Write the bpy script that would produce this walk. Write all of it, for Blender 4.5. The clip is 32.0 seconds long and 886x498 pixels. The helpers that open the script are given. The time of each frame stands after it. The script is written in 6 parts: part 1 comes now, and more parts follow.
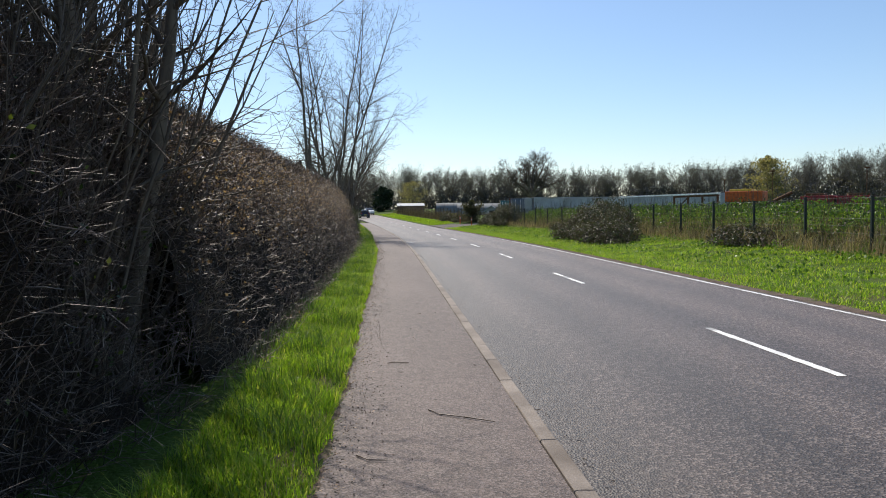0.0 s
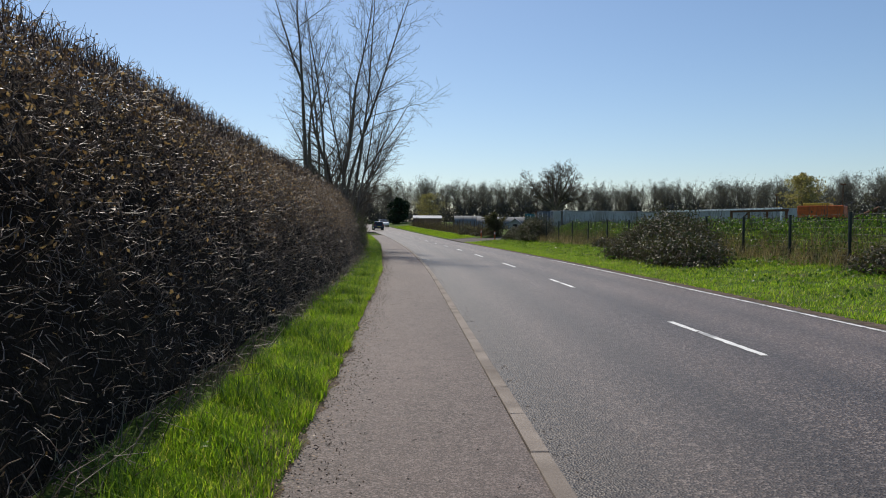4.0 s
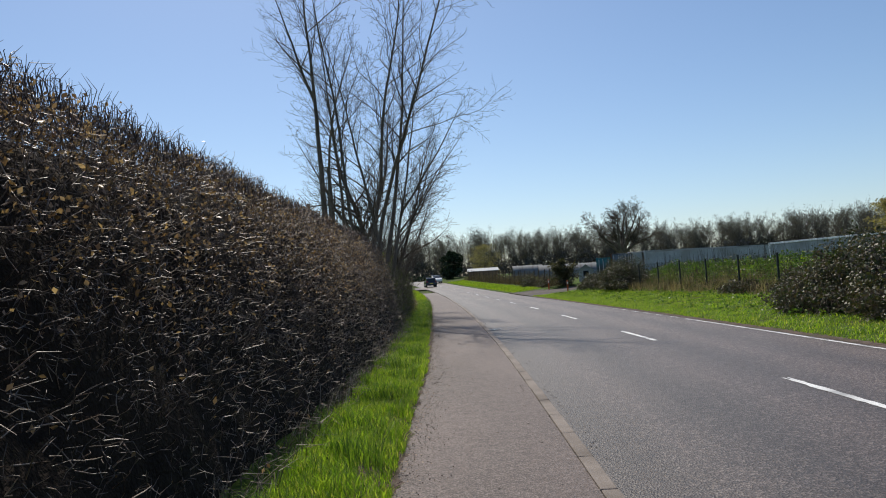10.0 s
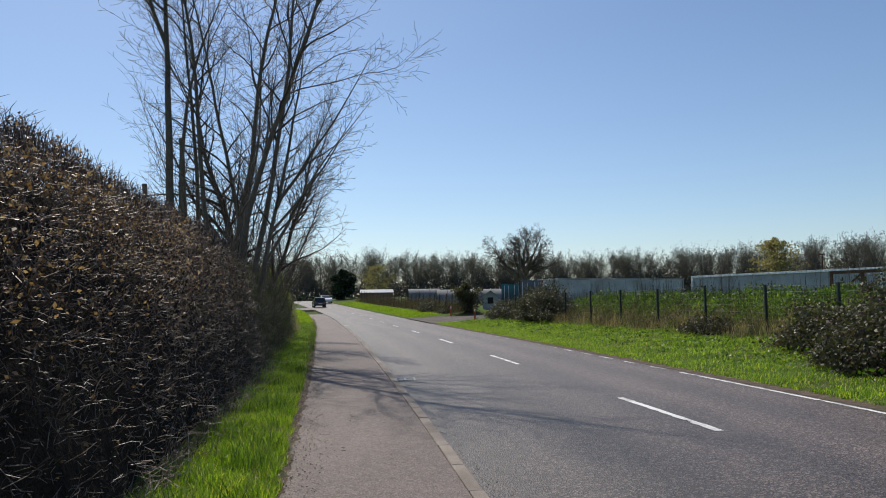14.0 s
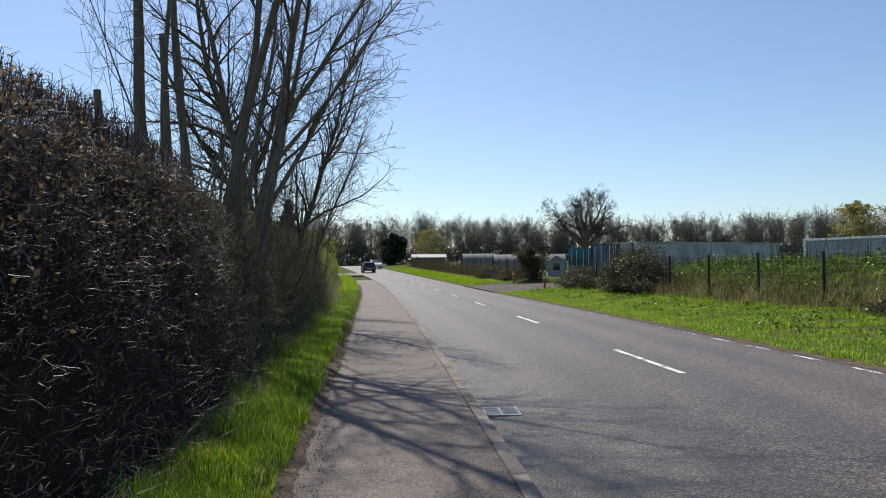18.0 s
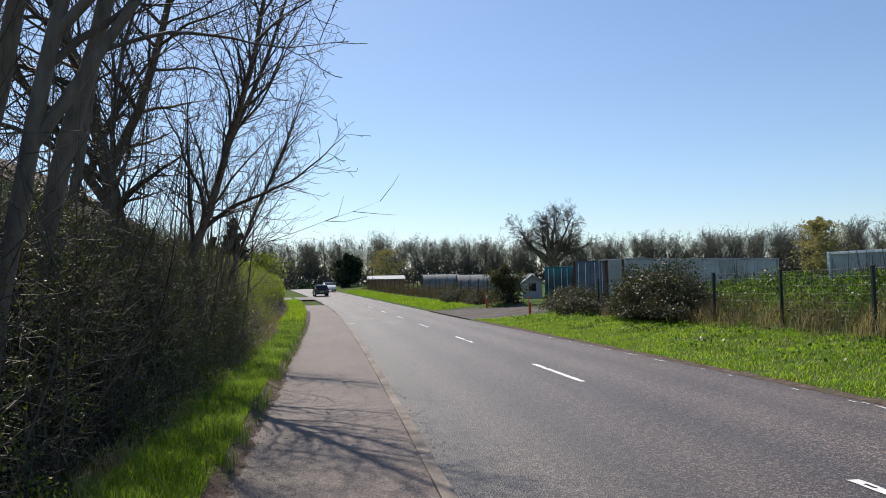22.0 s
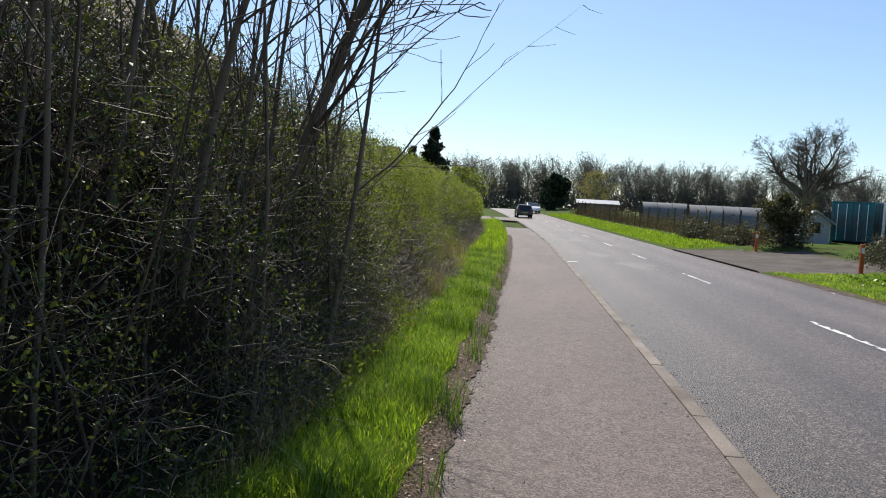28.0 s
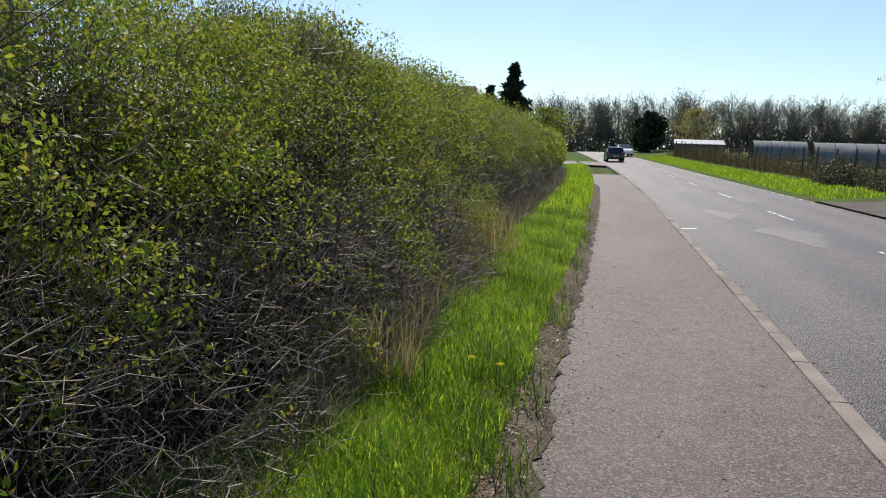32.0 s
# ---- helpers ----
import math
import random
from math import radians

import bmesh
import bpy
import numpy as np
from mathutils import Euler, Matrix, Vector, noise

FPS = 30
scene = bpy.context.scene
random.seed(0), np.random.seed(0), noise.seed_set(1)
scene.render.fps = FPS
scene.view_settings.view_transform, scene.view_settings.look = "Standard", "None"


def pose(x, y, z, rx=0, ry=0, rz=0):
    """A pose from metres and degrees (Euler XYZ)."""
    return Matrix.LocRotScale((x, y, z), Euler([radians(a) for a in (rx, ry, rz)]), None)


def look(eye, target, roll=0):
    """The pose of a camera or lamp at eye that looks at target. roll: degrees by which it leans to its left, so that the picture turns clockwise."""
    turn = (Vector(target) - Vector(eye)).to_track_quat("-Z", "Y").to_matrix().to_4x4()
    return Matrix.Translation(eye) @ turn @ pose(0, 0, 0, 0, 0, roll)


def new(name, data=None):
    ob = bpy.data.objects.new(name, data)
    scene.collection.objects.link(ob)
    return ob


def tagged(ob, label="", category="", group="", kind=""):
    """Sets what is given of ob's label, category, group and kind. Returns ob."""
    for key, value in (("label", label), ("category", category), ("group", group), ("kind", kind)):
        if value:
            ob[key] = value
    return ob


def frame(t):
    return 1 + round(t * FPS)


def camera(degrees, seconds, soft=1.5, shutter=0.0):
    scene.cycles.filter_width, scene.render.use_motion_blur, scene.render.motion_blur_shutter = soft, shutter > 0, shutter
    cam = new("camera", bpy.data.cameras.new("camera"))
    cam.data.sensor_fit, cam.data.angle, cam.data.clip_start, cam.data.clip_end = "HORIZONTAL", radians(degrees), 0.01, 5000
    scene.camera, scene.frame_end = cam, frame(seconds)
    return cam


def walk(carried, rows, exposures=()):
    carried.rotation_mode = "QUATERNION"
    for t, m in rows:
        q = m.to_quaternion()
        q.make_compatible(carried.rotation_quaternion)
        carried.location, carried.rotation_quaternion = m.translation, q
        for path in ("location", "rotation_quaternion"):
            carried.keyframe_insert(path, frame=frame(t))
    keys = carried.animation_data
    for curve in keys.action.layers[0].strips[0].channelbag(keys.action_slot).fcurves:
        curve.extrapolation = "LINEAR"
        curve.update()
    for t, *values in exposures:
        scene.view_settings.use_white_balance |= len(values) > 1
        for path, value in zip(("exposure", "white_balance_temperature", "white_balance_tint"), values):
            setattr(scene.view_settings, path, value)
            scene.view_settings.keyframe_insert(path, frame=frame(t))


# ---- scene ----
cam = camera(62.6, 32.0, soft=1.0)
PATH = [
    (0, (0.474, -0.607, 1.612), (0.607, 1.386, 1.513), -0.9),
    (0.5, (0.484, 0.407, 1.565), (0.646, 2.4, 1.524), -0.7),
    (1, (0.498, 1.265, 1.552), (0.677, 3.256, 1.496), -2.8),
    (1.5, (0.497, 2.227, 1.576), (0.668, 4.22, 1.545), -7.6),
    (2, (0.578, 3.259, 1.584), (0.795, 5.235, 1.801), -7.3),
    (2.5, (0.643, 4.282, 1.498), (0.889, 6.264, 1.596), -3.8),
    (3, (0.748, 5.314, 1.49), (0.973, 7.297, 1.619), -2.6),
    (3.5, (0.667, 6.236, 1.417), (0.768, 8.233, 1.431), 0.2),
    (5.5, (0.629, 9.697, 1.527), (0.711, 11.692, 1.413), 0.2),
    (6, (0.621, 10.516, 1.492), (0.79, 12.508, 1.442), -0.3),
    (6.5, (0.606, 11.42, 1.476), (0.805, 13.41, 1.47), -0.0),
    (7, (0.562, 12.315, 1.469), (0.732, 14.307, 1.509), -1.2),
    (7.5, (0.534, 13.23, 1.486), (0.62, 15.227, 1.561), -1.5),
    (8, (0.56, 14.068, 1.48), (0.625, 16.061, 1.634), -1.6),
    (8.5, (0.553, 14.993, 1.498), (0.548, 16.991, 1.587), -1.7),
    (9, (0.546, 15.857, 1.477), (0.532, 17.855, 1.56), -3.0),
    (9.5, (0.517, 16.744, 1.478), (0.494, 18.743, 1.545), -2.4),
    (10, (0.482, 17.553, 1.492), (0.429, 19.55, 1.584), -3.5),
    (10.5, (0.472, 18.515, 1.488), (0.318, 20.507, 1.58), -3.8),
    (11, (0.447, 19.584, 1.505), (0.422, 21.579, 1.65), -4.6),
    (11.5, (0.443, 20.567, 1.525), (0.517, 22.557, 1.707), -4.0),
    (12, (0.484, 21.455, 1.477), (0.68, 23.44, 1.617), -3.9),
    (12.5, (0.403, 22.421, 1.497), (0.601, 24.409, 1.607), -2.9),
    (13, (0.352, 23.302, 1.518), (0.557, 25.281, 1.726), -3.8),
    (13.5, (0.296, 24.151, 1.503), (0.504, 26.132, 1.677), -1.8),
    (14, (0.335, 25.035, 1.519), (0.575, 27.015, 1.662), -0.9),
    (14.5, (0.279, 25.825, 1.551), (0.498, 27.808, 1.683), -0.5),
    (16.5, (0.399, 29.702, 1.558), (0.508, 31.697, 1.629), 1.1),
    (17, (0.395, 30.476, 1.524), (0.503, 32.473, 1.522), -1.0),
    (17.5, (0.353, 31.22, 1.521), (0.454, 33.218, 1.519), -0.6),
    (18, (0.326, 32.016, 1.504), (0.427, 34.013, 1.555), -0.5),
    (18.5, (0.307, 32.915, 1.527), (0.416, 34.91, 1.604), 0.4),
    (19, (0.295, 33.745, 1.516), (0.408, 35.741, 1.559), -0.0),
    (19.5, (0.29, 34.684, 1.529), (0.413, 36.679, 1.564), -0.4),
    (20, (0.269, 35.589, 1.564), (0.438, 37.58, 1.637), -0.2),
    (20.5, (0.267, 36.48, 1.569), (0.455, 38.471, 1.589), -0.6),
    (21, (0.259, 37.488, 1.54), (0.484, 39.475, 1.576), -1.3),
    (21.5, (0.239, 38.462, 1.594), (0.462, 40.448, 1.661), -1.9),
    (22, (0.237, 39.425, 1.577), (0.461, 41.409, 1.685), -1.2),
    (22.5, (0.137, 40.475, 1.558), (0.348, 42.464, 1.566), -0.6),
    (23, (0.124, 41.47, 1.547), (0.303, 43.461, 1.608), -0.3),
    (23.5, (0.093, 42.381, 1.558), (0.196, 44.377, 1.628), -0.4),
    (24, (0.039, 43.221, 1.567), (0.144, 45.217, 1.635), 0.1),
    (24.5, (0.001, 44.196, 1.559), (0.058, 46.195, 1.549), 0.1),
    (25, (-0.118, 45.009, 1.564), (-0.112, 47.008, 1.626), -1.1),
    (25.5, (-0.267, 45.885, 1.539), (-0.48, 47.873, 1.531), -0.6),
    (27.5, (-0.589, 49.86, 1.48), (-0.907, 51.831, 1.35), 2.7),
    (28, (-0.727, 50.749, 1.486), (-1.041, 52.721, 1.374), 3.1),
    (28.5, (-0.819, 51.654, 1.503), (-1.106, 53.631, 1.414), 3.0),
    (29, (-0.956, 52.456, 1.5), (-1.193, 54.439, 1.408), 4.4),
    (29.5, (-0.957, 53.542, 1.503), (-1.194, 55.528, 1.478), 4.1),
    (30, (-0.988, 54.467, 1.467), (-1.363, 56.424, 1.293), 1.6),
    (30.5, (-0.989, 55.376, 1.465), (-1.358, 57.336, 1.324), 4.2),
    (31, (-1.021, 56.28, 1.485), (-1.474, 58.222, 1.329), 2.5),
    (31.5, (-1.024, 57.107, 1.51), (-1.56, 59.026, 1.342), 2.1),
    (32, (-1.137, 57.84, 1.527), (-1.674, 59.747, 1.257), 1.9),
]
walk(cam, [(t, look(eye, target, roll)) for t, eye, target, roll in PATH],
     [(0, 0.28), (1, 0.12), (2, -0.03), (3, -0.12), (5.5, -0.1), (9, -0.05), (14, -0.05), (17, 0.1), (20, 0.15), (22.5, 0.2), (25, 0.17), (28, 0.33), (30, 0.3), (32, 0.32)])

# ---- light ----
SUN_AZ, SUN_EL = -17.0, 49.0          # degrees left of straight ahead, above the horizon
world = bpy.data.worlds.new("world")
scene.world = world
world.use_nodes = True
wn = world.node_tree
sky = wn.nodes.new("ShaderNodeTexSky")
sky.sky_type, sky.sun_disc = "NISHITA", False
sky.sun_elevation, sky.sun_rotation = radians(SUN_EL), radians(SUN_AZ)
sky.air_density, sky.dust_density, sky.ozone_density = 1.0, 0.45, 4.2
wn.nodes["Background"].inputs["Strength"].default_value = 0.112
wn.links.new(sky.outputs["Color"], wn.nodes["Background"].inputs["Color"])
sun_data = bpy.data.lights.new("sun", "SUN")
sun_data.energy, sun_data.angle, sun_data.color = 4.5, radians(0.6), (1.0, 0.91, 0.78)
sun = new("sun", sun_data)
_a, _e = radians(SUN_AZ), radians(SUN_EL)
sun.matrix_world = look((60 * math.sin(_a) * math.cos(_e), 60 * math.cos(_a) * math.cos(_e), 60 * math.sin(_e)), (0, 0, 0))

# ---- materials ----
RNG = np.random.default_rng(7)


def shader(name, rough=0.8, spec=0.3, metal=0.0):
    m = bpy.data.materials.new(name)
    m.use_nodes = True
    b = m.node_tree.nodes["Principled BSDF"]
    b.inputs["Roughness"].default_value = rough
    b.inputs["Specular IOR Level"].default_value = spec
    b.inputs["Metallic"].default_value = metal
    return m, m.node_tree, b


def tex(nt, kind, scale, detail=4.0, stretch=None):
    co = nt.nodes.new("ShaderNodeNewGeometry")
    n = nt.nodes.new(kind)
    n.inputs["Scale"].default_value = scale
    if kind == "ShaderNodeTexNoise":
        n.inputs["Detail"].default_value = detail
    src = co.outputs["Position"]
    if stretch:
        mp = nt.nodes.new("ShaderNodeMapping")
        mp.inputs["Scale"].default_value = stretch
        nt.links.new(src, mp.inputs["Vector"])
        src = mp.outputs["Vector"]
    nt.links.new(src, n.inputs["Vector"])
    return n


def ramp(nt, src, stops):
    r = nt.nodes.new("ShaderNodeValToRGB")
    el = r.color_ramp.elements
    while len(el) < len(stops):
        el.new(0.5)
    for e, (p, c) in zip(el, stops):
        e.position, e.color = p, (*c, 1)
    nt.links.new(src, r.inputs["Fac"])
    return r.outputs["Color"]


def mixed(nt, fac, a, b, mode="MIX"):
    n = nt.nodes.new("ShaderNodeMix")
    n.data_type, n.blend_type = "RGBA", mode
    for socket, v in ((n.inputs[0], fac), (n.inputs[6], a), (n.inputs[7], b)):
        if isinstance(v, (int, float)):
            socket.default_value = v
        elif isinstance(v, tuple):
            socket.default_value = (*v, 1)
        else:
            nt.links.new(v, socket)
    return n.outputs[2]


def bumped(nt, b, src, strength, distance=0.01):
    n = nt.nodes.new("ShaderNodeBump")
    n.inputs["Strength"].default_value, n.inputs["Distance"].default_value = strength, distance
    nt.links.new(src, n.inputs["Height"])
    nt.links.new(n.outputs["Normal"], b.inputs["Normal"])


def surface(name, a, b_, scale, fine=60.0, rough=0.85, spec=0.3, bump=0.3, depth=0.01, metal=0.0, stain=None, stretch=None):
    """Two colours at a coarse scale, speckled at a fine one, with relief."""
    m, nt, b = shader(name, rough, spec, metal)
    n1 = tex(nt, "ShaderNodeTexNoise", scale, 5.0, stretch)
    n2 = tex(nt, "ShaderNodeTexNoise", fine, 3.0, stretch)
    col = ramp(nt, n1.outputs["Fac"], [(0.32, a), (0.68, b_)])
    col = mixed(nt, 0.55, col, ramp(nt, n2.outputs["Fac"], [(0.3, (0.55, 0.55, 0.55)), (0.7, (1.35, 1.35, 1.35))]), "MULTIPLY")
    if stain:
        n3 = tex(nt, "ShaderNodeTexNoise", scale * 0.37, 6.0)
        col = mixed(nt, ramp(nt, n3.outputs["Fac"], [(0.5, (0, 0, 0)), (0.66, (1, 1, 1))]), col, stain)
    nt.links.new(col, b.inputs["Base Color"])
    bumped(nt, b, n2.outputs["Fac"], bump, depth)
    return m


def foliage(name, colours, rough=0.5, thin=0.45, spec=0.3):
    """Leaves: the colour differs from leaf to leaf, and light passes through."""
    m, nt, b = shader(name, rough, spec)
    geo = nt.nodes.new("ShaderNodeNewGeometry")
    n = len(colours)
    col = ramp(nt, geo.outputs["Random Per Island"], [(i / max(n - 1, 1), c) for i, c in enumerate(colours)])
    nz = tex(nt, "ShaderNodeTexNoise", 0.9, 3.0)
    col = mixed(nt, 0.6, col, ramp(nt, nz.outputs["Fac"], [(0.3, (0.6, 0.62, 0.6)), (0.7, (1.35, 1.3, 1.2))]), "MULTIPLY")
    nt.links.new(col, b.inputs["Base Color"])
    tr = nt.nodes.new("ShaderNodeBsdfTranslucent")
    nt.links.new(mixed(nt, 1.0, col, (1.25, 1.3, 0.7), "MULTIPLY"), tr.inputs["Color"])
    mx = nt.nodes.new("ShaderNodeMixShader")
    mx.inputs[0].default_value = thin
    nt.links.new(b.outputs[0], mx.inputs[1])
    nt.links.new(tr.outputs[0], mx.inputs[2])
    nt.links.new(mx.outputs[0], nt.nodes["Material Output"].inputs["Surface"])
    return m


def bark(name, colours, rough=0.75, spec=0.35):
    m, nt, b = shader(name, rough, spec)
    geo = nt.nodes.new("ShaderNodeNewGeometry")
    col = ramp(nt, geo.outputs["Random Per Island"], [(i / max(len(colours) - 1, 1), c) for i, c in enumerate(colours)])
    n = tex(nt, "ShaderNodeTexNoise", 18, 4.0, (1, 1, 0.25))
    col = mixed(nt, 0.6, col, ramp(nt, n.outputs["Fac"], [(0.3, (0.5, 0.5, 0.5)), (0.7, (1.4, 1.4, 1.35))]), "MULTIPLY")
    nt.links.new(col, b.inputs["Base Color"])
    bumped(nt, b, n.outputs["Fac"], 0.5, 0.02)
    return m


def asphalt(name, dark, light, chip, stone=170.0, rough=0.62, tracks=None, bump=0.5):
    """Rolled asphalt: pale chips in dark binder, patches of wear, and paler wheel tracks along the road."""
    m, nt, b = shader(name, rough, 0.45)
    v = tex(nt, "ShaderNodeTexVoronoi", stone)
    n1 = tex(nt, "ShaderNodeTexNoise", 0.55, 6.0, (1, 0.35, 1))
    n2 = tex(nt, "ShaderNodeTexNoise", 9.0, 6.0)
    n4 = tex(nt, "ShaderNodeTexNoise", 80.0, 2.0)
    col = ramp(nt, n1.outputs["Fac"], [(0.33, dark), (0.67, light)])
    col = mixed(nt, 0.5, col, ramp(nt, n2.outputs["Fac"], [(0.35, (0.62, 0.62, 0.62)), (0.65, (1.32, 1.32, 1.32))]), "MULTIPLY")
    col = mixed(nt, 0.9, col, ramp(nt, n4.outputs["Fac"], [(0.38, (0.4, 0.4, 0.41)), (0.6, (1.65, 1.63, 1.58))]), "MULTIPLY")
    sep = nt.nodes.new("ShaderNodeSeparateColor")
    nt.links.new(v.outputs["Color"], sep.inputs["Color"])
    col = mixed(nt, ramp(nt, sep.outputs["Red"], [(0.72, (0, 0, 0)), (0.86, (0.8, 0.8, 0.8))]), col, chip)
    if tracks:
        co = nt.nodes.new("ShaderNodeUVMap")
        sx = nt.nodes.new("ShaderNodeSeparateXYZ")
        nt.links.new(co.outputs["UV"], sx.inputs["Vector"])
        nz = tex(nt, "ShaderNodeTexNoise", 1.3, 5.0, (1, 0.15, 1))
        ad = nt.nodes.new("ShaderNodeMath")
        ad.operation = "MULTIPLY_ADD"
        ad.inputs[1].default_value, ad.inputs[2].default_value = 0.07, -0.035
        nt.links.new(nz.outputs["Fac"], ad.inputs[0])
        su = nt.nodes.new("ShaderNodeMath")
        nt.links.new(sx.outputs["X"], su.inputs[0])
        nt.links.new(ad.outputs[0], su.inputs[1])
        col = mixed(nt, 1.0, col, ramp(nt, su.outputs[0], tracks), "MULTIPLY")
    nt.links.new(col, b.inputs["Base Color"])
    bumped(nt, b, v.outputs["Distance"], bump, 0.006)
    return m


def plain(name, colour, rough=0.5, spec=0.4, metal=0.0, wear=0.25, scale=6.0):
    return surface(name, tuple(c * (1 - wear) for c in colour), tuple(min(c * (1 + wear), 1) for c in colour), scale, 70.0, rough, spec, 0.12, 0.004, metal)


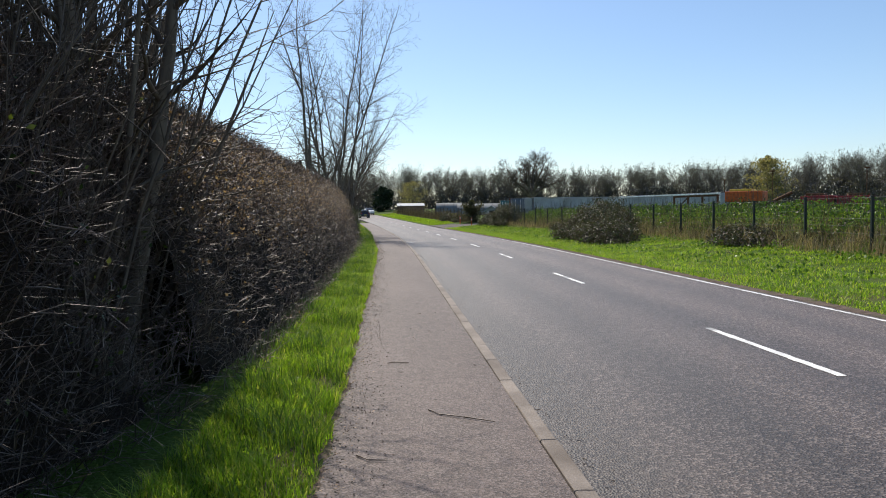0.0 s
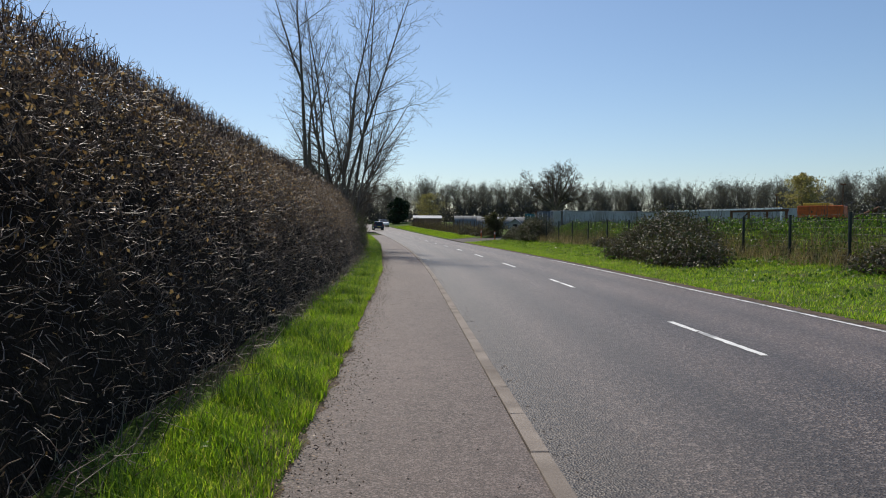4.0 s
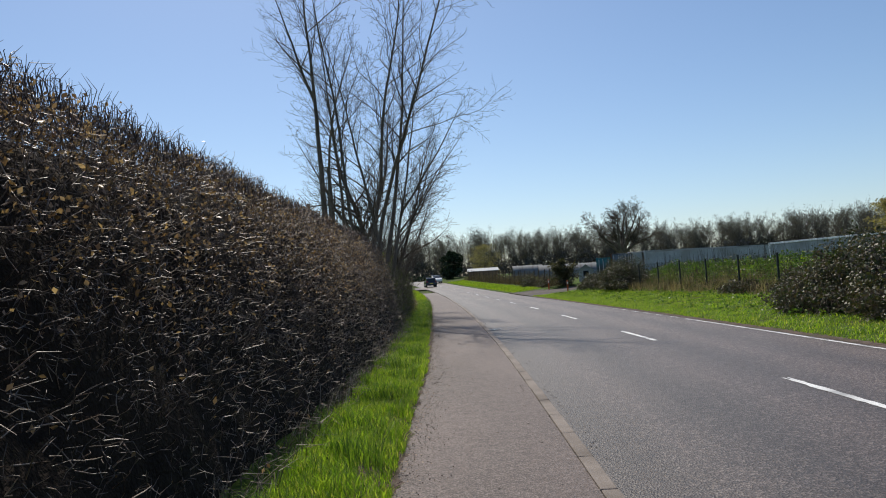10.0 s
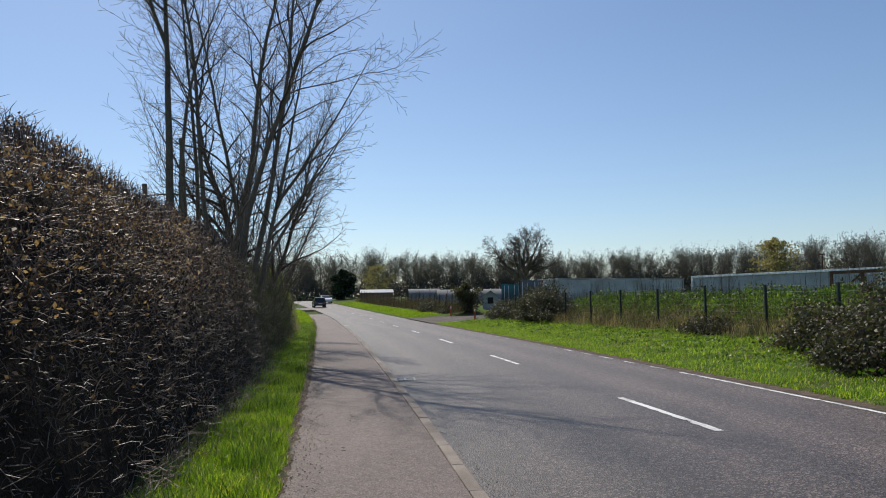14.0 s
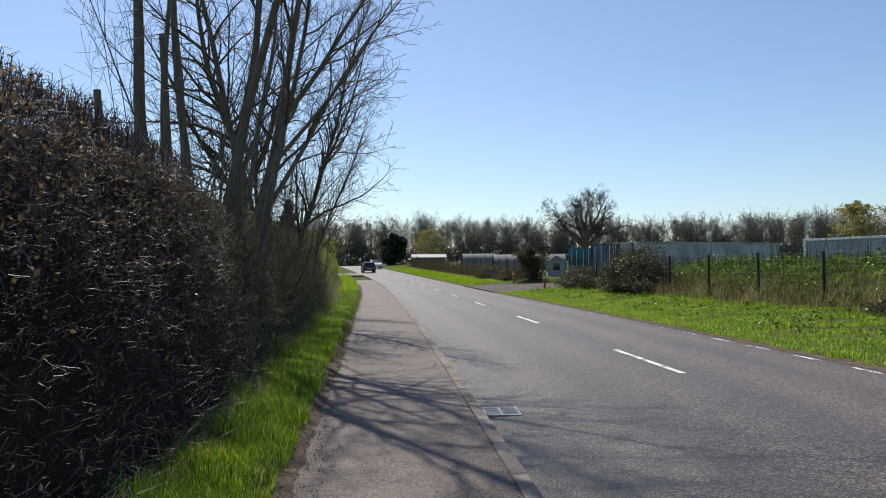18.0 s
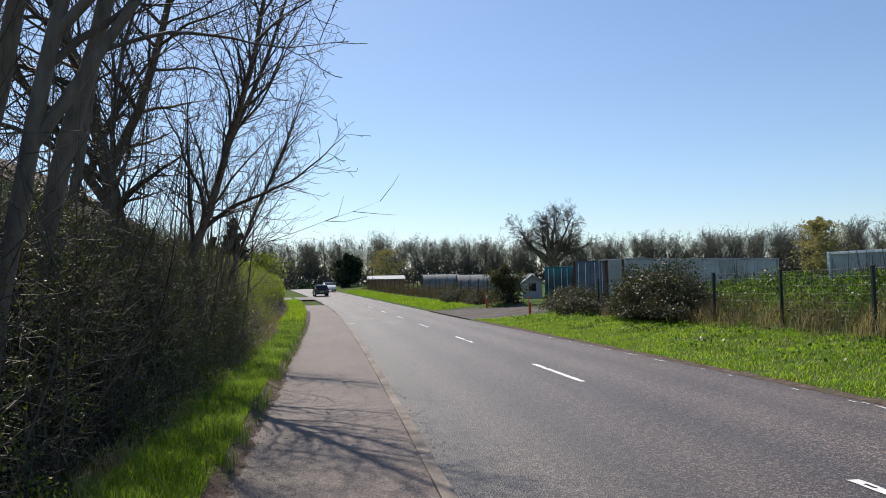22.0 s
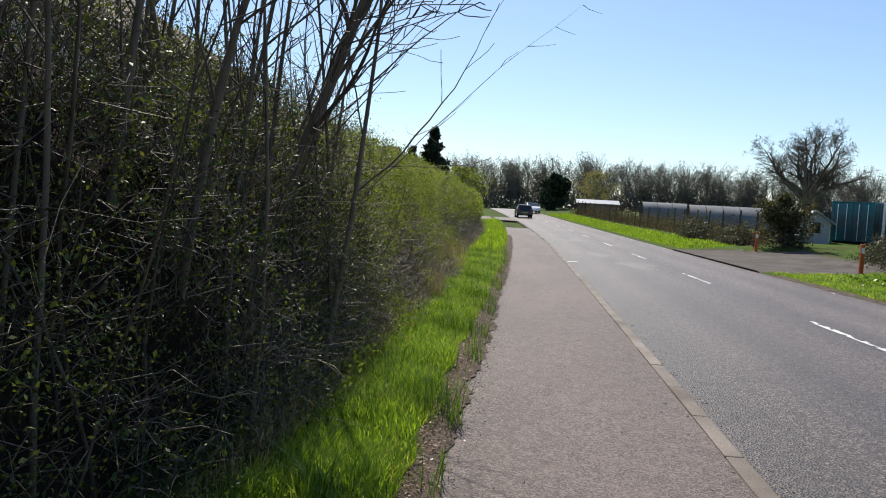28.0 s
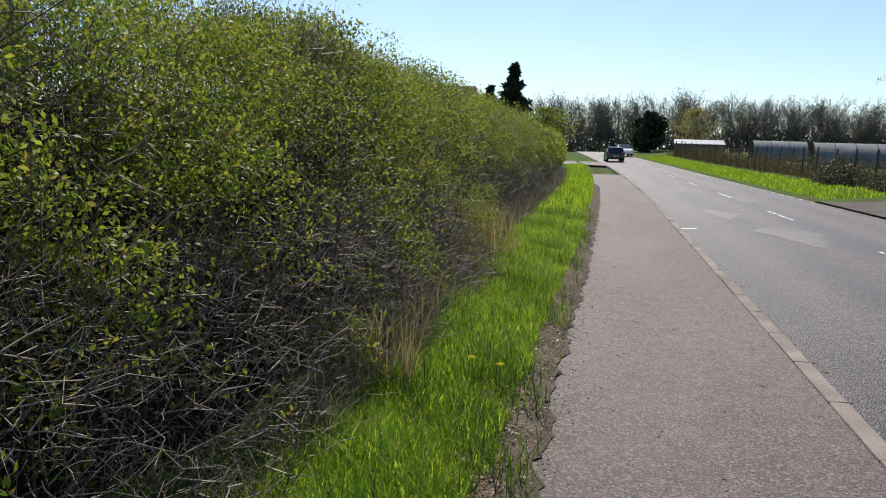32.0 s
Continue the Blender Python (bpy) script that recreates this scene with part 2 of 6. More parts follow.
TR = [(0.0, (0.5, 0.49, 0.47)), (0.06, (0.58, 0.57, 0.55)), (0.14, (0.9, 0.89, 0.88)), (0.25, (0.58, 0.58, 0.58)), (0.37, (0.98, 0.97, 0.96)), (0.5, (0.68, 0.68, 0.69)),
      (0.63, (1.3, 1.28, 1.26)), (0.75, (0.88, 0.88, 0.88)), (0.86, (1.3, 1.28, 1.26)), (0.95, (0.95, 0.92, 0.88)), (1.0, (1.1, 1.0, 0.88))]
M = {
    "road": asphalt("road_asphalt", (0.0455, 0.0335, 0.0285), (0.074, 0.056, 0.048), (0.26, 0.215, 0.188), 62.0, 0.52, TR, 0.8),
    "path": asphalt("path_asphalt", (0.058, 0.0435, 0.0405), (0.106, 0.081, 0.076), (0.2, 0.163, 0.152), 80.0, 0.72, None, 0.6),
    "kerb": surface("kerb_concrete", (0.19, 0.162, 0.142), (0.3, 0.262, 0.23), 2.2, 90, 0.85, 0.3, 0.5, 0.008, stain=(0.14, 0.118, 0.1)),
    "paint": surface("road_paint", (0.72, 0.72, 0.7), (0.85, 0.85, 0.82), 3.0, 40, 0.55, 0.4, 0.3, 0.004, stain=(0.35, 0.35, 0.34)),
    "soil": surface("soil_and_moss", (0.08, 0.06, 0.048), (0.17, 0.132, 0.11), 6.0, 60, 0.95, 0.1, 0.9, 0.016, stain=(0.095, 0.088, 0.055)),
    "ground": surface("rough_grass_ground", (0.05, 0.088, 0.014), (0.085, 0.135, 0.022), 1.3, 25, 0.95, 0.1, 0.8, 0.04, stain=(0.085, 0.085, 0.035)),
    "gravel": surface("gravel", (0.085, 0.075, 0.068), (0.15, 0.132, 0.12), 0.9, 55, 0.9, 0.2, 0.9, 0.02, stain=(0.1, 0.085, 0.07)),
    "grass": foliage("grass_blades", [(0.075, 0.15, 0.014), (0.15, 0.275, 0.02), (0.22, 0.37, 0.026), (0.3, 0.41, 0.042), (0.4, 0.4, 0.12)], 0.42, 0.58),
    "straw": foliage("dead_grass", [(0.2, 0.15, 0.09), (0.34, 0.27, 0.17), (0.45, 0.38, 0.27), (0.26, 0.2, 0.12)], 0.7, 0.3),
    "scrubby": foliage("brown_scrub", [(0.07, 0.052, 0.036), (0.11, 0.085, 0.06), (0.16, 0.125, 0.09), (0.09, 0.085, 0.045)], 0.8, 0.25, 0.1),
    "weed": foliage("weed_leaves", [(0.035, 0.08, 0.014), (0.075, 0.155, 0.02), (0.13, 0.23, 0.028), (0.19, 0.24, 0.05)], 0.42, 0.4),
    "bramble": foliage("bramble_leaves", [(0.035, 0.045, 0.024), (0.05, 0.07, 0.028), (0.075, 0.08, 0.04), (0.085, 0.06, 0.05), (0.13, 0.125, 0.1)], 0.52, 0.25, 0.3),
    "haw": foliage("hawthorn_leaves", [(0.075, 0.12, 0.02), (0.14, 0.2, 0.03), (0.22, 0.29, 0.045), (0.31, 0.35, 0.065), (0.26, 0.2, 0.08)], 0.56, 0.42, 0.2),
    "ivy": foliage("ivy_leaves", [(0.022, 0.042, 0.015), (0.045, 0.074, 0.019), (0.09, 0.12, 0.026), (0.19, 0.2, 0.042)], 0.45, 0.35, 0.35),
    "brownleaf": foliage("dead_hedge_leaves", [(0.12, 0.072, 0.05), (0.21, 0.13, 0.092), (0.42, 0.29, 0.22), (0.16, 0.1, 0.072)], 0.42, 0.4),
    # The far wood's bluish greys carry the haze of distance in the colour.
    "hazed_farleaf": foliage("far_twiggery_hazed", [(0.125, 0.122, 0.13), (0.15, 0.145, 0.15), (0.18, 0.17, 0.165), (0.15, 0.143, 0.14)], 0.9, 0.2, 0.05),
    "bush": foliage("bush_leaves", [(0.05, 0.056, 0.026), (0.08, 0.08, 0.038), (0.12, 0.1, 0.06)], 0.6, 0.3),
    "conifer": foliage("conifer_needles", [(0.012, 0.026, 0.014), (0.02, 0.038, 0.018), (0.03, 0.05, 0.022)], 0.6, 0.1),
    "catkin": foliage("willow_catkins", [(0.28, 0.25, 0.13), (0.34, 0.29, 0.13), (0.25, 0.23, 0.15)], 0.6, 0.35),
    "twig": bark("hedge_twigs", [(0.034, 0.022, 0.017), (0.062, 0.041, 0.032), (0.1, 0.067, 0.052), (0.145, 0.1, 0.077), (0.3, 0.23, 0.185)], 0.42, 0.45),
    "stem": bark("shrub_stems", [(0.045, 0.036, 0.027), (0.075, 0.06, 0.043), (0.11, 0.09, 0.066), (0.24, 0.2, 0.15)], 0.6, 0.4),
    "thornstem": bark("thorn_stems", [(0.05, 0.039, 0.029), (0.09, 0.07, 0.053), (0.16, 0.127, 0.095), (0.36, 0.3, 0.23)], 0.5, 0.4),
    "deadstem": bark("dead_bramble_stems", [(0.07, 0.05, 0.04), (0.13, 0.096, 0.078), (0.21, 0.165, 0.132), (0.4, 0.34, 0.28)], 0.6, 0.4),
    "bark": bark("tree_bark", [(0.125, 0.1, 0.076), (0.18, 0.147, 0.115)], 0.8, 0.3),
    "branch": bark("tree_branches", [(0.07, 0.055, 0.042), (0.12, 0.095, 0.072)], 0.7, 0.35),
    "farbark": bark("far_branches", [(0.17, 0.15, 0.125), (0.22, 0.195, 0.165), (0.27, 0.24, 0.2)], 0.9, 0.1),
    # Near-black: shade deep inside hedges and brambles, put into the colour.
    "shade_core": surface("foliage_inner_shade", (0.018, 0.013, 0.01), (0.035, 0.025, 0.018), 4, 30, 0.95, 0.1, 0.9, 0.05),
    "inside": surface("twiggy_inside", (0.035, 0.034, 0.018), (0.06, 0.055, 0.03), 5, 30, 0.95, 0.1, 0.9, 0.05),
    "fence": plain("fence_green_paint", (0.012, 0.02, 0.016), 0.45, 0.4),
    "wood": surface("weathered_wood", (0.06, 0.048, 0.037), (0.11, 0.09, 0.072), 3, 50, 0.85, 0.2, 0.4, 0.01, stretch=(1, 1, 0.2)),
    "iron": plain("cast_iron", (0.28, 0.28, 0.28), 0.42, 0.5, 0.6),
    "dark": plain("dark_gap", (0.012, 0.012, 0.013), 0.9, 0.1),
}

# ---- mesh helpers ----


def raw_mesh(name, verts, faces, uv=None, smooth=False):
    """A mesh from arrays: verts (n, 3), faces (m, k) with k corners each."""
    verts, faces = np.asarray(verts, np.float32), np.asarray(faces, np.int32)
    me = bpy.data.meshes.new(name)
    me.vertices.add(len(verts))
    me.vertices.foreach_set("co", verts.ravel())
    m, k = faces.shape
    me.loops.add(m * k)
    me.loops.foreach_set("vertex_index", faces.ravel())
    me.polygons.add(m)
    me.polygons.foreach_set("loop_start", np.arange(0, m * k, k, dtype=np.int32))
    if smooth:
        me.polygons.foreach_set("use_smooth", np.ones(m, bool))
    me.update(calc_edges=True)
    if uv is not None:
        layer = me.uv_layers.new(name="UVMap")
        layer.data.foreach_set("uv", np.asarray(uv, np.float32)[faces.ravel()].ravel())
    return me


def link(name, me, material, parent=None, label="", kind=""):
    me.materials.append(material)
    ob = new(name, me)
    if parent:
        ob.parent = parent
    return tagged(ob, label, kind=kind)


def part(name, bm, material, parent, label="", kind="", smooth=False):
    """Links a bmesh as one mesh object under a thing or a part."""
    me = bpy.data.meshes.new(name)
    if smooth:
        for f in bm.faces:
            f.smooth = True
    bm.to_mesh(me)
    bm.free()
    return link(name, me, material, parent, label, kind)


def thing(name, label, category, x=0, y=0, z=0, rz=0, group="", kind=""):
    ob = new(name)
    ob.empty_display_size = 0.2
    ob.matrix_world = pose(x, y, z, 0, 0, rz)
    return tagged(ob, label, category, group, kind)


def block(x0, x1, y0, y1, z0, z1, bevel=0.0, bm=None):
    made = bm or bmesh.new()
    geom = bmesh.ops.create_cube(made, size=1)["verts"]
    bmesh.ops.scale(made, vec=(x1 - x0, y1 - y0, z1 - z0), verts=geom)
    bmesh.ops.translate(made, vec=((x0 + x1) / 2, (y0 + y1) / 2, (z0 + z1) / 2), verts=geom)
    if bevel:
        edges = list({e for v in geom for e in v.link_edges})
        bmesh.ops.bevel(made, geom=edges, offset=bevel, segments=2, affect="EDGES", profile=0.5)
    return made


def rod(p, q, r0, r1=None, sides=8, bm=None):
    made = bm or bmesh.new()
    p, q = Vector(p), Vector(q)
    d = q - p
    m = Matrix.Translation((p + q) / 2) @ d.to_track_quat("Z", "Y").to_matrix().to_4x4()
    bmesh.ops.create_cone(made, cap_ends=True, segments=sides, radius1=r0, radius2=r0 if r1 is None else r1, depth=d.length, matrix=m)
    return made


def tubes(p0, p1, r0, r1, sides=3):
    """Tapered open prisms along segments, as arrays of verts and quads."""
    p0, p1 = np.asarray(p0, float), np.asarray(p1, float)
    n = len(p0)
    r0, r1 = np.broadcast_to(r0, n), np.broadcast_to(r1, n)
    d = p1 - p0
    d /= np.linalg.norm(d, axis=1, keepdims=True) + 1e-9
    ref = np.where(np.abs(d[:, 2:3]) > 0.9, [[1.0, 0, 0]], [[0, 0, 1.0]])
    u = np.cross(d, ref)
    u /= np.linalg.norm(u, axis=1, keepdims=True) + 1e-9
    w = np.cross(d, u)
    a = np.arange(sides) * 2 * np.pi / sides
    ring = u[:, None] * np.cos(a)[None, :, None] + w[:, None] * np.sin(a)[None, :, None]
    verts = np.concatenate([p0[:, None] + ring * r0[:, None, None], p1[:, None] + ring * r1[:, None, None]], 1).reshape(-1, 3)
    i = np.arange(sides)
    j = (i + 1) % sides
    quad = np.stack([i, j, j + sides, i + sides], 1)
    faces = (quad[None] + (np.arange(n) * 2 * sides)[:, None, None]).reshape(-1, 4)
    return verts, faces


def joined(*pieces):
    verts, faces, at = [], [], 0
    for v, f in pieces:
        if len(v):
            verts.append(v), faces.append(f + at)
            at += len(v)
    return np.concatenate(verts), np.concatenate(faces)


def unit(v):
    return v / (np.linalg.norm(v, axis=-1, keepdims=True) + 1e-9)


def leaves(pos, size, rng, up=0.3, long=1.7, out=None):
    """Small folded leaves, each four-cornered, at the given places."""
    n = len(pos)
    size = np.broadcast_to(size, n)[:, None]
    axis = unit(rng.normal(size=(n, 3)) + (0, 0, up))
    nrm = rng.normal(size=(n, 3)) + (0, 0, 0.4)
    if out is not None:
        nrm = nrm + out
    side = unit(np.cross(axis, nrm))
    lift = np.cross(side, axis)
    a = pos
    tip = pos + axis * size * long
    mid = pos + axis * size * long * 0.5
    l = mid + side * size * 0.5 + lift * size * 0.16
    r = mid - side * size * 0.5 + lift * size * 0.16
    verts = np.stack([a, l, tip, r], 1).reshape(-1, 3)
    return verts, np.arange(4 * n).reshape(-1, 4)


def blades(pos, height, width, rng, lean=0.45, flow=(0.0, 0.0)):
    """Grass blades of two quads, bent over."""
    n = len(pos)
    height, width = np.broadcast_to(height, n)[:, None], np.broadcast_to(width, n)[:, None]
    a = rng.uniform(0, 2 * np.pi, n)
    side = np.stack([np.cos(a), np.sin(a), 0 * a], 1) * width / 2
    bend = np.stack([-np.sin(a), np.cos(a), 0 * a], 1) * (rng.uniform(0.15, 1, (n, 1)) * lean) + np.array([*flow, 0])
    up = np.array([0, 0, 1.0])
    m = pos + height * (up * 0.6 + bend * 0.3)
    t = pos + height * (up * 0.95 + bend)
    verts = np.stack([pos - side, pos + side, m + side * 0.75, m - side * 0.75, t + side * 0.12, t - side * 0.12], 1).reshape(-1, 3)
    quad = np.array([[0, 1, 2, 3], [3, 2, 4, 5]])
    return verts, (quad[None] + (np.arange(n) * 6)[:, None, None]).reshape(-1, 4)


# ---- plan of the ground ----
KERB, CENTRE, RIGHT, PATH_L = 1.08, 4.17, 7.15, -0.5     # across the road, from the walked line


LEFT_IN = ([0, 15, 30, 40, 50, 56, 62, 76, 110], [-0.5, -0.48, -0.52, -0.72, -0.9, -0.95, -0.95, -0.9, -0.9])


def off(y):
    """How far the road has swung aside at y."""
    y = np.asarray(y, float)
    c = np.minimum(y, 200)
    bend = 0.12 * np.logaddexp(0, (c - 33) / 4) + 0.00038 * np.maximum(c - 45, 0) ** 2 + 0.0004 * np.maximum(c - 80, 0) ** 2
    return 0.52 - 0.007 * c - bend - 0.35 * np.maximum(y - 200, 0)


def aside(y):
    """How much farther out the fence and its bank stand than beside the yard."""
    return np.interp(y, [0, 20, 45, 52, 60, 75], [1.25, 1.15, 0.9, 0.4, 0.05, 0.0])


def across(u, y):
    """x of a place u from the walked line, with the verge widened where the fence stands back."""
    u, y = np.asarray(u, float), np.asarray(y, float)
    return u + off(y) + aside(y) * step(7.4, 10.0, u)


def rise(y):
    return 0.0002 * np.maximum(np.minimum(np.asarray(y, float), 165) - 67, 0) ** 2


def bump2(x, y, s, seed=0.0):
    """Smooth unevenness between -1 and 1."""
    return (np.sin(x * s * 1.3 + y * s * 0.7 + seed) + np.sin(x * s * 0.6 - y * s * 1.1 + 2 * seed + 1.7) + np.sin(x * s * 2.1 + y * s * 1.9 + 3.1 + seed)) / 3


def step(a, b, v):
    t = np.clip((v - a) / (b - a), 0, 1)
    return t * t * (3 - 2 * t)


def ground_z(x, y):
    """Height of the open ground (not of the road's or the path's top)."""
    x, y = np.asarray(x, float), np.asarray(y, float)
    u = x - off(y)
    left = np.interp(u, [-60, -9, -5, -3.2, -2.2, -1.3, -0.9, PATH_L], [0.1, 0.1, 0.0, -0.12, 0.0, 0.06, 0.07, 0.04])
    v = u - aside(y) * step(7.4, 11.0, u)
    bank = np.interp(v, [7.2, 7.6, 8.3, 9.4, 10.5, 11.3, 12.1, 13.0, 14.0, 16.0, 20.0, 30.0, 60.0], [-0.03, 0.0, 0.06, 0.16, 0.28, 0.36, 0.7, 1.15, 1.42, 1.38, 0.9, 0.7, 0.6])
    flat = np.interp(u, [7.2, 8.0, 11, 14, 30], [0.0, 0.05, 0.3, 0.5, 0.6])
    low = np.interp(u, [7.2, 8.0, 12, 20], [0.0, 0.02, 0.12, 0.5])
    k = step(63, 69, y)
    g = step(73, 75.5, y) * (1 - step(86.5, 88.5, y))
    right = (bank * (1 - k) + flat * k) * (1 - g) + low * g
    z = np.where(u < 3, left, right) + rise(y)
    rough = np.where((u > 8) | (u < -0.7), np.clip(np.minimum(np.abs(u - 7.6), np.abs(u + 0.6)) / 3, 0, 1), 0)
    return z + rough * (0.07 * bump2(x, y, 1.7) + 0.05 * bump2(x, y, 4.1, 2.0)) * np.where(np.abs(u) > 60, 0, 1)


def sheet(us, ys, zf, name, material, uv=None, kind="structure", shift=True):
    us, ys = np.asarray(us, float), np.asarray(ys, float)
    uu, yy = np.meshgrid(us, ys)
    xx = uu + off(yy) if shift else uu
    zz = zf(xx, yy)
    verts = np.stack([xx, yy, zz], -1).reshape(-1, 3)
    nu, ny = len(us), len(ys)
    i = (np.arange(ny - 1)[:, None] * nu + np.arange(nu - 1)[None]).ravel()
    faces = np.stack([i, i + 1, i + nu + 1, i + nu], 1)
    uvs = np.stack([(uu.ravel() - us[0]) / (us[-1] - us[0]), yy.ravel()], 1)
    return link(name, raw_mesh(name, verts, faces, uvs, True), material, None, kind=kind)


YS = np.concatenate([[-1500, -500, -150, -60, -30, -20], np.arange(-14, 96, 0.5), np.arange(96, 200, 3), [210, 240, 300, 400, 600, 1000, 2500]])
US_L = [-1500, -600, -250, -120, -60, -30, -18, -12, -9, -7, -5.5, -4.5, -3.8, -3.2, -2.7, -2.2, -1.8, -1.5, -1.2, -1.0, -0.8, -0.6, PATH_L]
US_R = [7.2, 7.5, 7.8, 8.2, 8.7, 9.2, 9.7, 10.2, 10.7, 11.2, 11.7, 12.2, 12.7, 13.2, 13.7, 14.2, 14.8, 15.6, 16.6, 18, 20, 24, 30, 45, 70, 120, 250, 600, 1500]


def all_ground(x, y):
    u = x - off(y)
    return np.where((u > PATH_L + 0.01) & (u < 7.19), rise(y) - 0.12, ground_z(x, y) - 0.04 * ((u > np.interp(y, *LEFT_IN) + 0.02) & (u < 3)))


ground = sheet(US_L + [PATH_L + 0.05, 1.0, 4.0, 7.15] + US_R, YS, all_ground, "ground", M["ground"])
tagged(ground, "rough grassy ground of verges, banks and fields", "ground")


def road_z(x, y):
    u = x - off(y)
    return rise(y) + 0.065 * (1 - ((u - CENTRE) / 3.3) ** 2) - 0.045


YR = np.concatenate([[-300, -60, -30], np.arange(-14, 100, 1.0), np.arange(100, 205, 2.5), [230, 260, 300, 400]])
road = sheet(np.linspace(KERB + 0.01, RIGHT + 0.2, 15), YR, road_z, "road", M["road"])
tagged(road, "grey worn asphalt two-lane road with pale chippings", "road")




def path_z(x, y):
    u = x - off(y)
    return rise(y) + 0.035 + 0.01 * bump2(x, y, 1.1) * step(-0.4, 0.0, u) * step(KERB - 0.1, KERB - 0.5, u)


def widened(x, y):
    return x - np.where(x - off(y) < 0.0, (PATH_L - np.minimum(np.interp(y, *LEFT_IN), PATH_L)) * (0.0 - (x - off(y))) / 0.5, 0.0)


path = sheet(np.linspace(PATH_L - 0.02, KERB - 0.13, 9), YR[:120], path_z, "pavement", M["path"])
for v in path.data.vertices:
    v.co.x = float(widened(v.co.x, v.co.y))
tagged(path, "worn pinkish-grey asphalt pavement beside the road", "pavement")

ys = np.arange(-4, 92, 0.06)
ragged = 0.05 * bump2(ys, ys, 1.7) + 0.04 * bump2(ys, ys * 0.7, 4.1, 2.0) + 0.03 * bump2(ys, ys, 11.0, 4.0) + 0.006 * np.random.default_rng(14).normal(size=len(ys))
u_in = np.interp(ys, *LEFT_IN) + np.interp(ys, [0, 30, 50], [0.08, 0.1, 0.24]) + ragged
rows = []
for k in range(5):
    uu = u_in - 0.5 + 0.5 * k / 4
    xx = uu + off(ys)
    zz = np.where(uu > PATH_L - 0.02, path_z(xx, ys), ground_z(xx, ys)) + (-0.08, 0.012, 0.012, 0.006, -0.012)[k]
    rows.append(np.stack([xx, ys, np.maximum(zz, rise(ys) + 0.042) if 0 < k < 4 else zz], 1))
m = len(ys)
i = (np.arange(4)[:, None] * m + np.arange(m - 1)[None]).ravel()
tagged(link("soil_edge", raw_mesh("soil_edge", np.concatenate(rows), np.stack([i, i + m, i + m + 1, i + 1], 1), smooth=True), M["soil"], kind="structure"), "bare brown soil creeping over the pavement edge", "soil")

# gravel entrance to the yard
sheet(np.linspace(RIGHT - 0.02, 14.5, 17), np.arange(73.6, 89, 0.5), lambda x, y: np.maximum(ground_z(x, y), 0) + 0.03 - 0.25 * step(13, 14.4, x - off(y)) - 0.2 * step(75.2, 73.9, y) - 0.2 * step(87.2, 88.4, y),
      "gravel_entrance", M["gravel"])
tagged(bpy.data.objects["gravel_entrance"], "grey gravel entrance of the yard", "gravel drive", kind="structure")
ys = np.arange(-10, 73.6, 0.08)
ragged = 0.08 * bump2(ys, ys, 3.0) + 0.05 * bump2(ys, ys * 0.7, 9.0, 2.0) + 0.03 * bump2(ys, ys, 27.0, 4.0)
rows = []
for k, uu in enumerate((RIGHT - 0.02 + 0.6 * ragged, RIGHT + 0.09 + 0 * ys, RIGHT + 0.17 + 0 * ys, RIGHT + 0.26 + ragged)):
    xx = uu + off(ys)
    rows.append(np.stack([xx, ys, (road_z(xx, ys) + 0.004 if k == 0 else np.maximum(road_z(xx, ys), ground_z(xx, ys)) + (0.012 if k < 3 else 0.0))], 1))
m = len(ys)
i = (np.arange(3)[:, None] * m + np.arange(m - 1)[None]).ravel()
tagged(link("gravel_edge", raw_mesh("gravel_edge", np.concatenate(rows), np.stack([i, i + m, i + m + 1, i + 1], 1), smooth=True), M["soil"], kind="structure"), "ragged strip of gravel and soil along the road edge", "gravel")
# side road
sheet([-45, -30, -20, -12, -6, -2, KERB], np.arange(121, 130.1, 1.5), lambda x, y: rise(y) + 0.06 + 0 * x, "side_road", M["path"])
tagged(bpy.data.objects["side_road"], "pale asphalt side road", "road", kind="structure")

# ---- plants ----


def limb(rng, p, d, length, r, level, top, segs, kids, spread, up, curl, tip=0.15, short=1.0):
    """One limb with its side branches, as tapering segments gathered by level."""
    n = max(3, min(14, int(length / 0.3)))
    stride = length / n
    for i in range(n):
        d = d + rng.normal(size=3) * curl + np.array([0, 0, up * 0.8])
        d = d / np.linalg.norm(d)
        q = p + d * stride
        ra, rb = r * (1 - (1 - tip) * i / n), r * (1 - (1 - tip) * (i + 1) / n)
        segs[min(level, len(segs) - 1)].append((p, q, ra, rb))
        if level < top and (i + 1) / n > (0.35 if level == 0 else 0.15):
            for _ in range(rng.poisson(kids[level] / n)):
                side = rng.normal(size=3)
                side -= side.dot(d) * d
                side /= np.linalg.norm(side)
                e = d * math.cos(spread) + side * math.sin(spread)
                limb(rng, q, e, length * short * rng.uniform(0.3, 0.62) * (1.1 - 0.55 * i / n), max(rb * rng.uniform(0.4, 0.65), 0.004), level + 1, top, segs, kids, spread, up * 1.2, curl * 1.25)
        p = q


def seg_mesh(segs, sides, least=0.0):
    a = np.array([s[0] for s in segs]), np.array([s[1] for s in segs])
    return tubes(a[0], a[1], np.maximum([s[2] for s in segs], least), np.maximum([s[3] for s in segs], least * 0.8), sides)


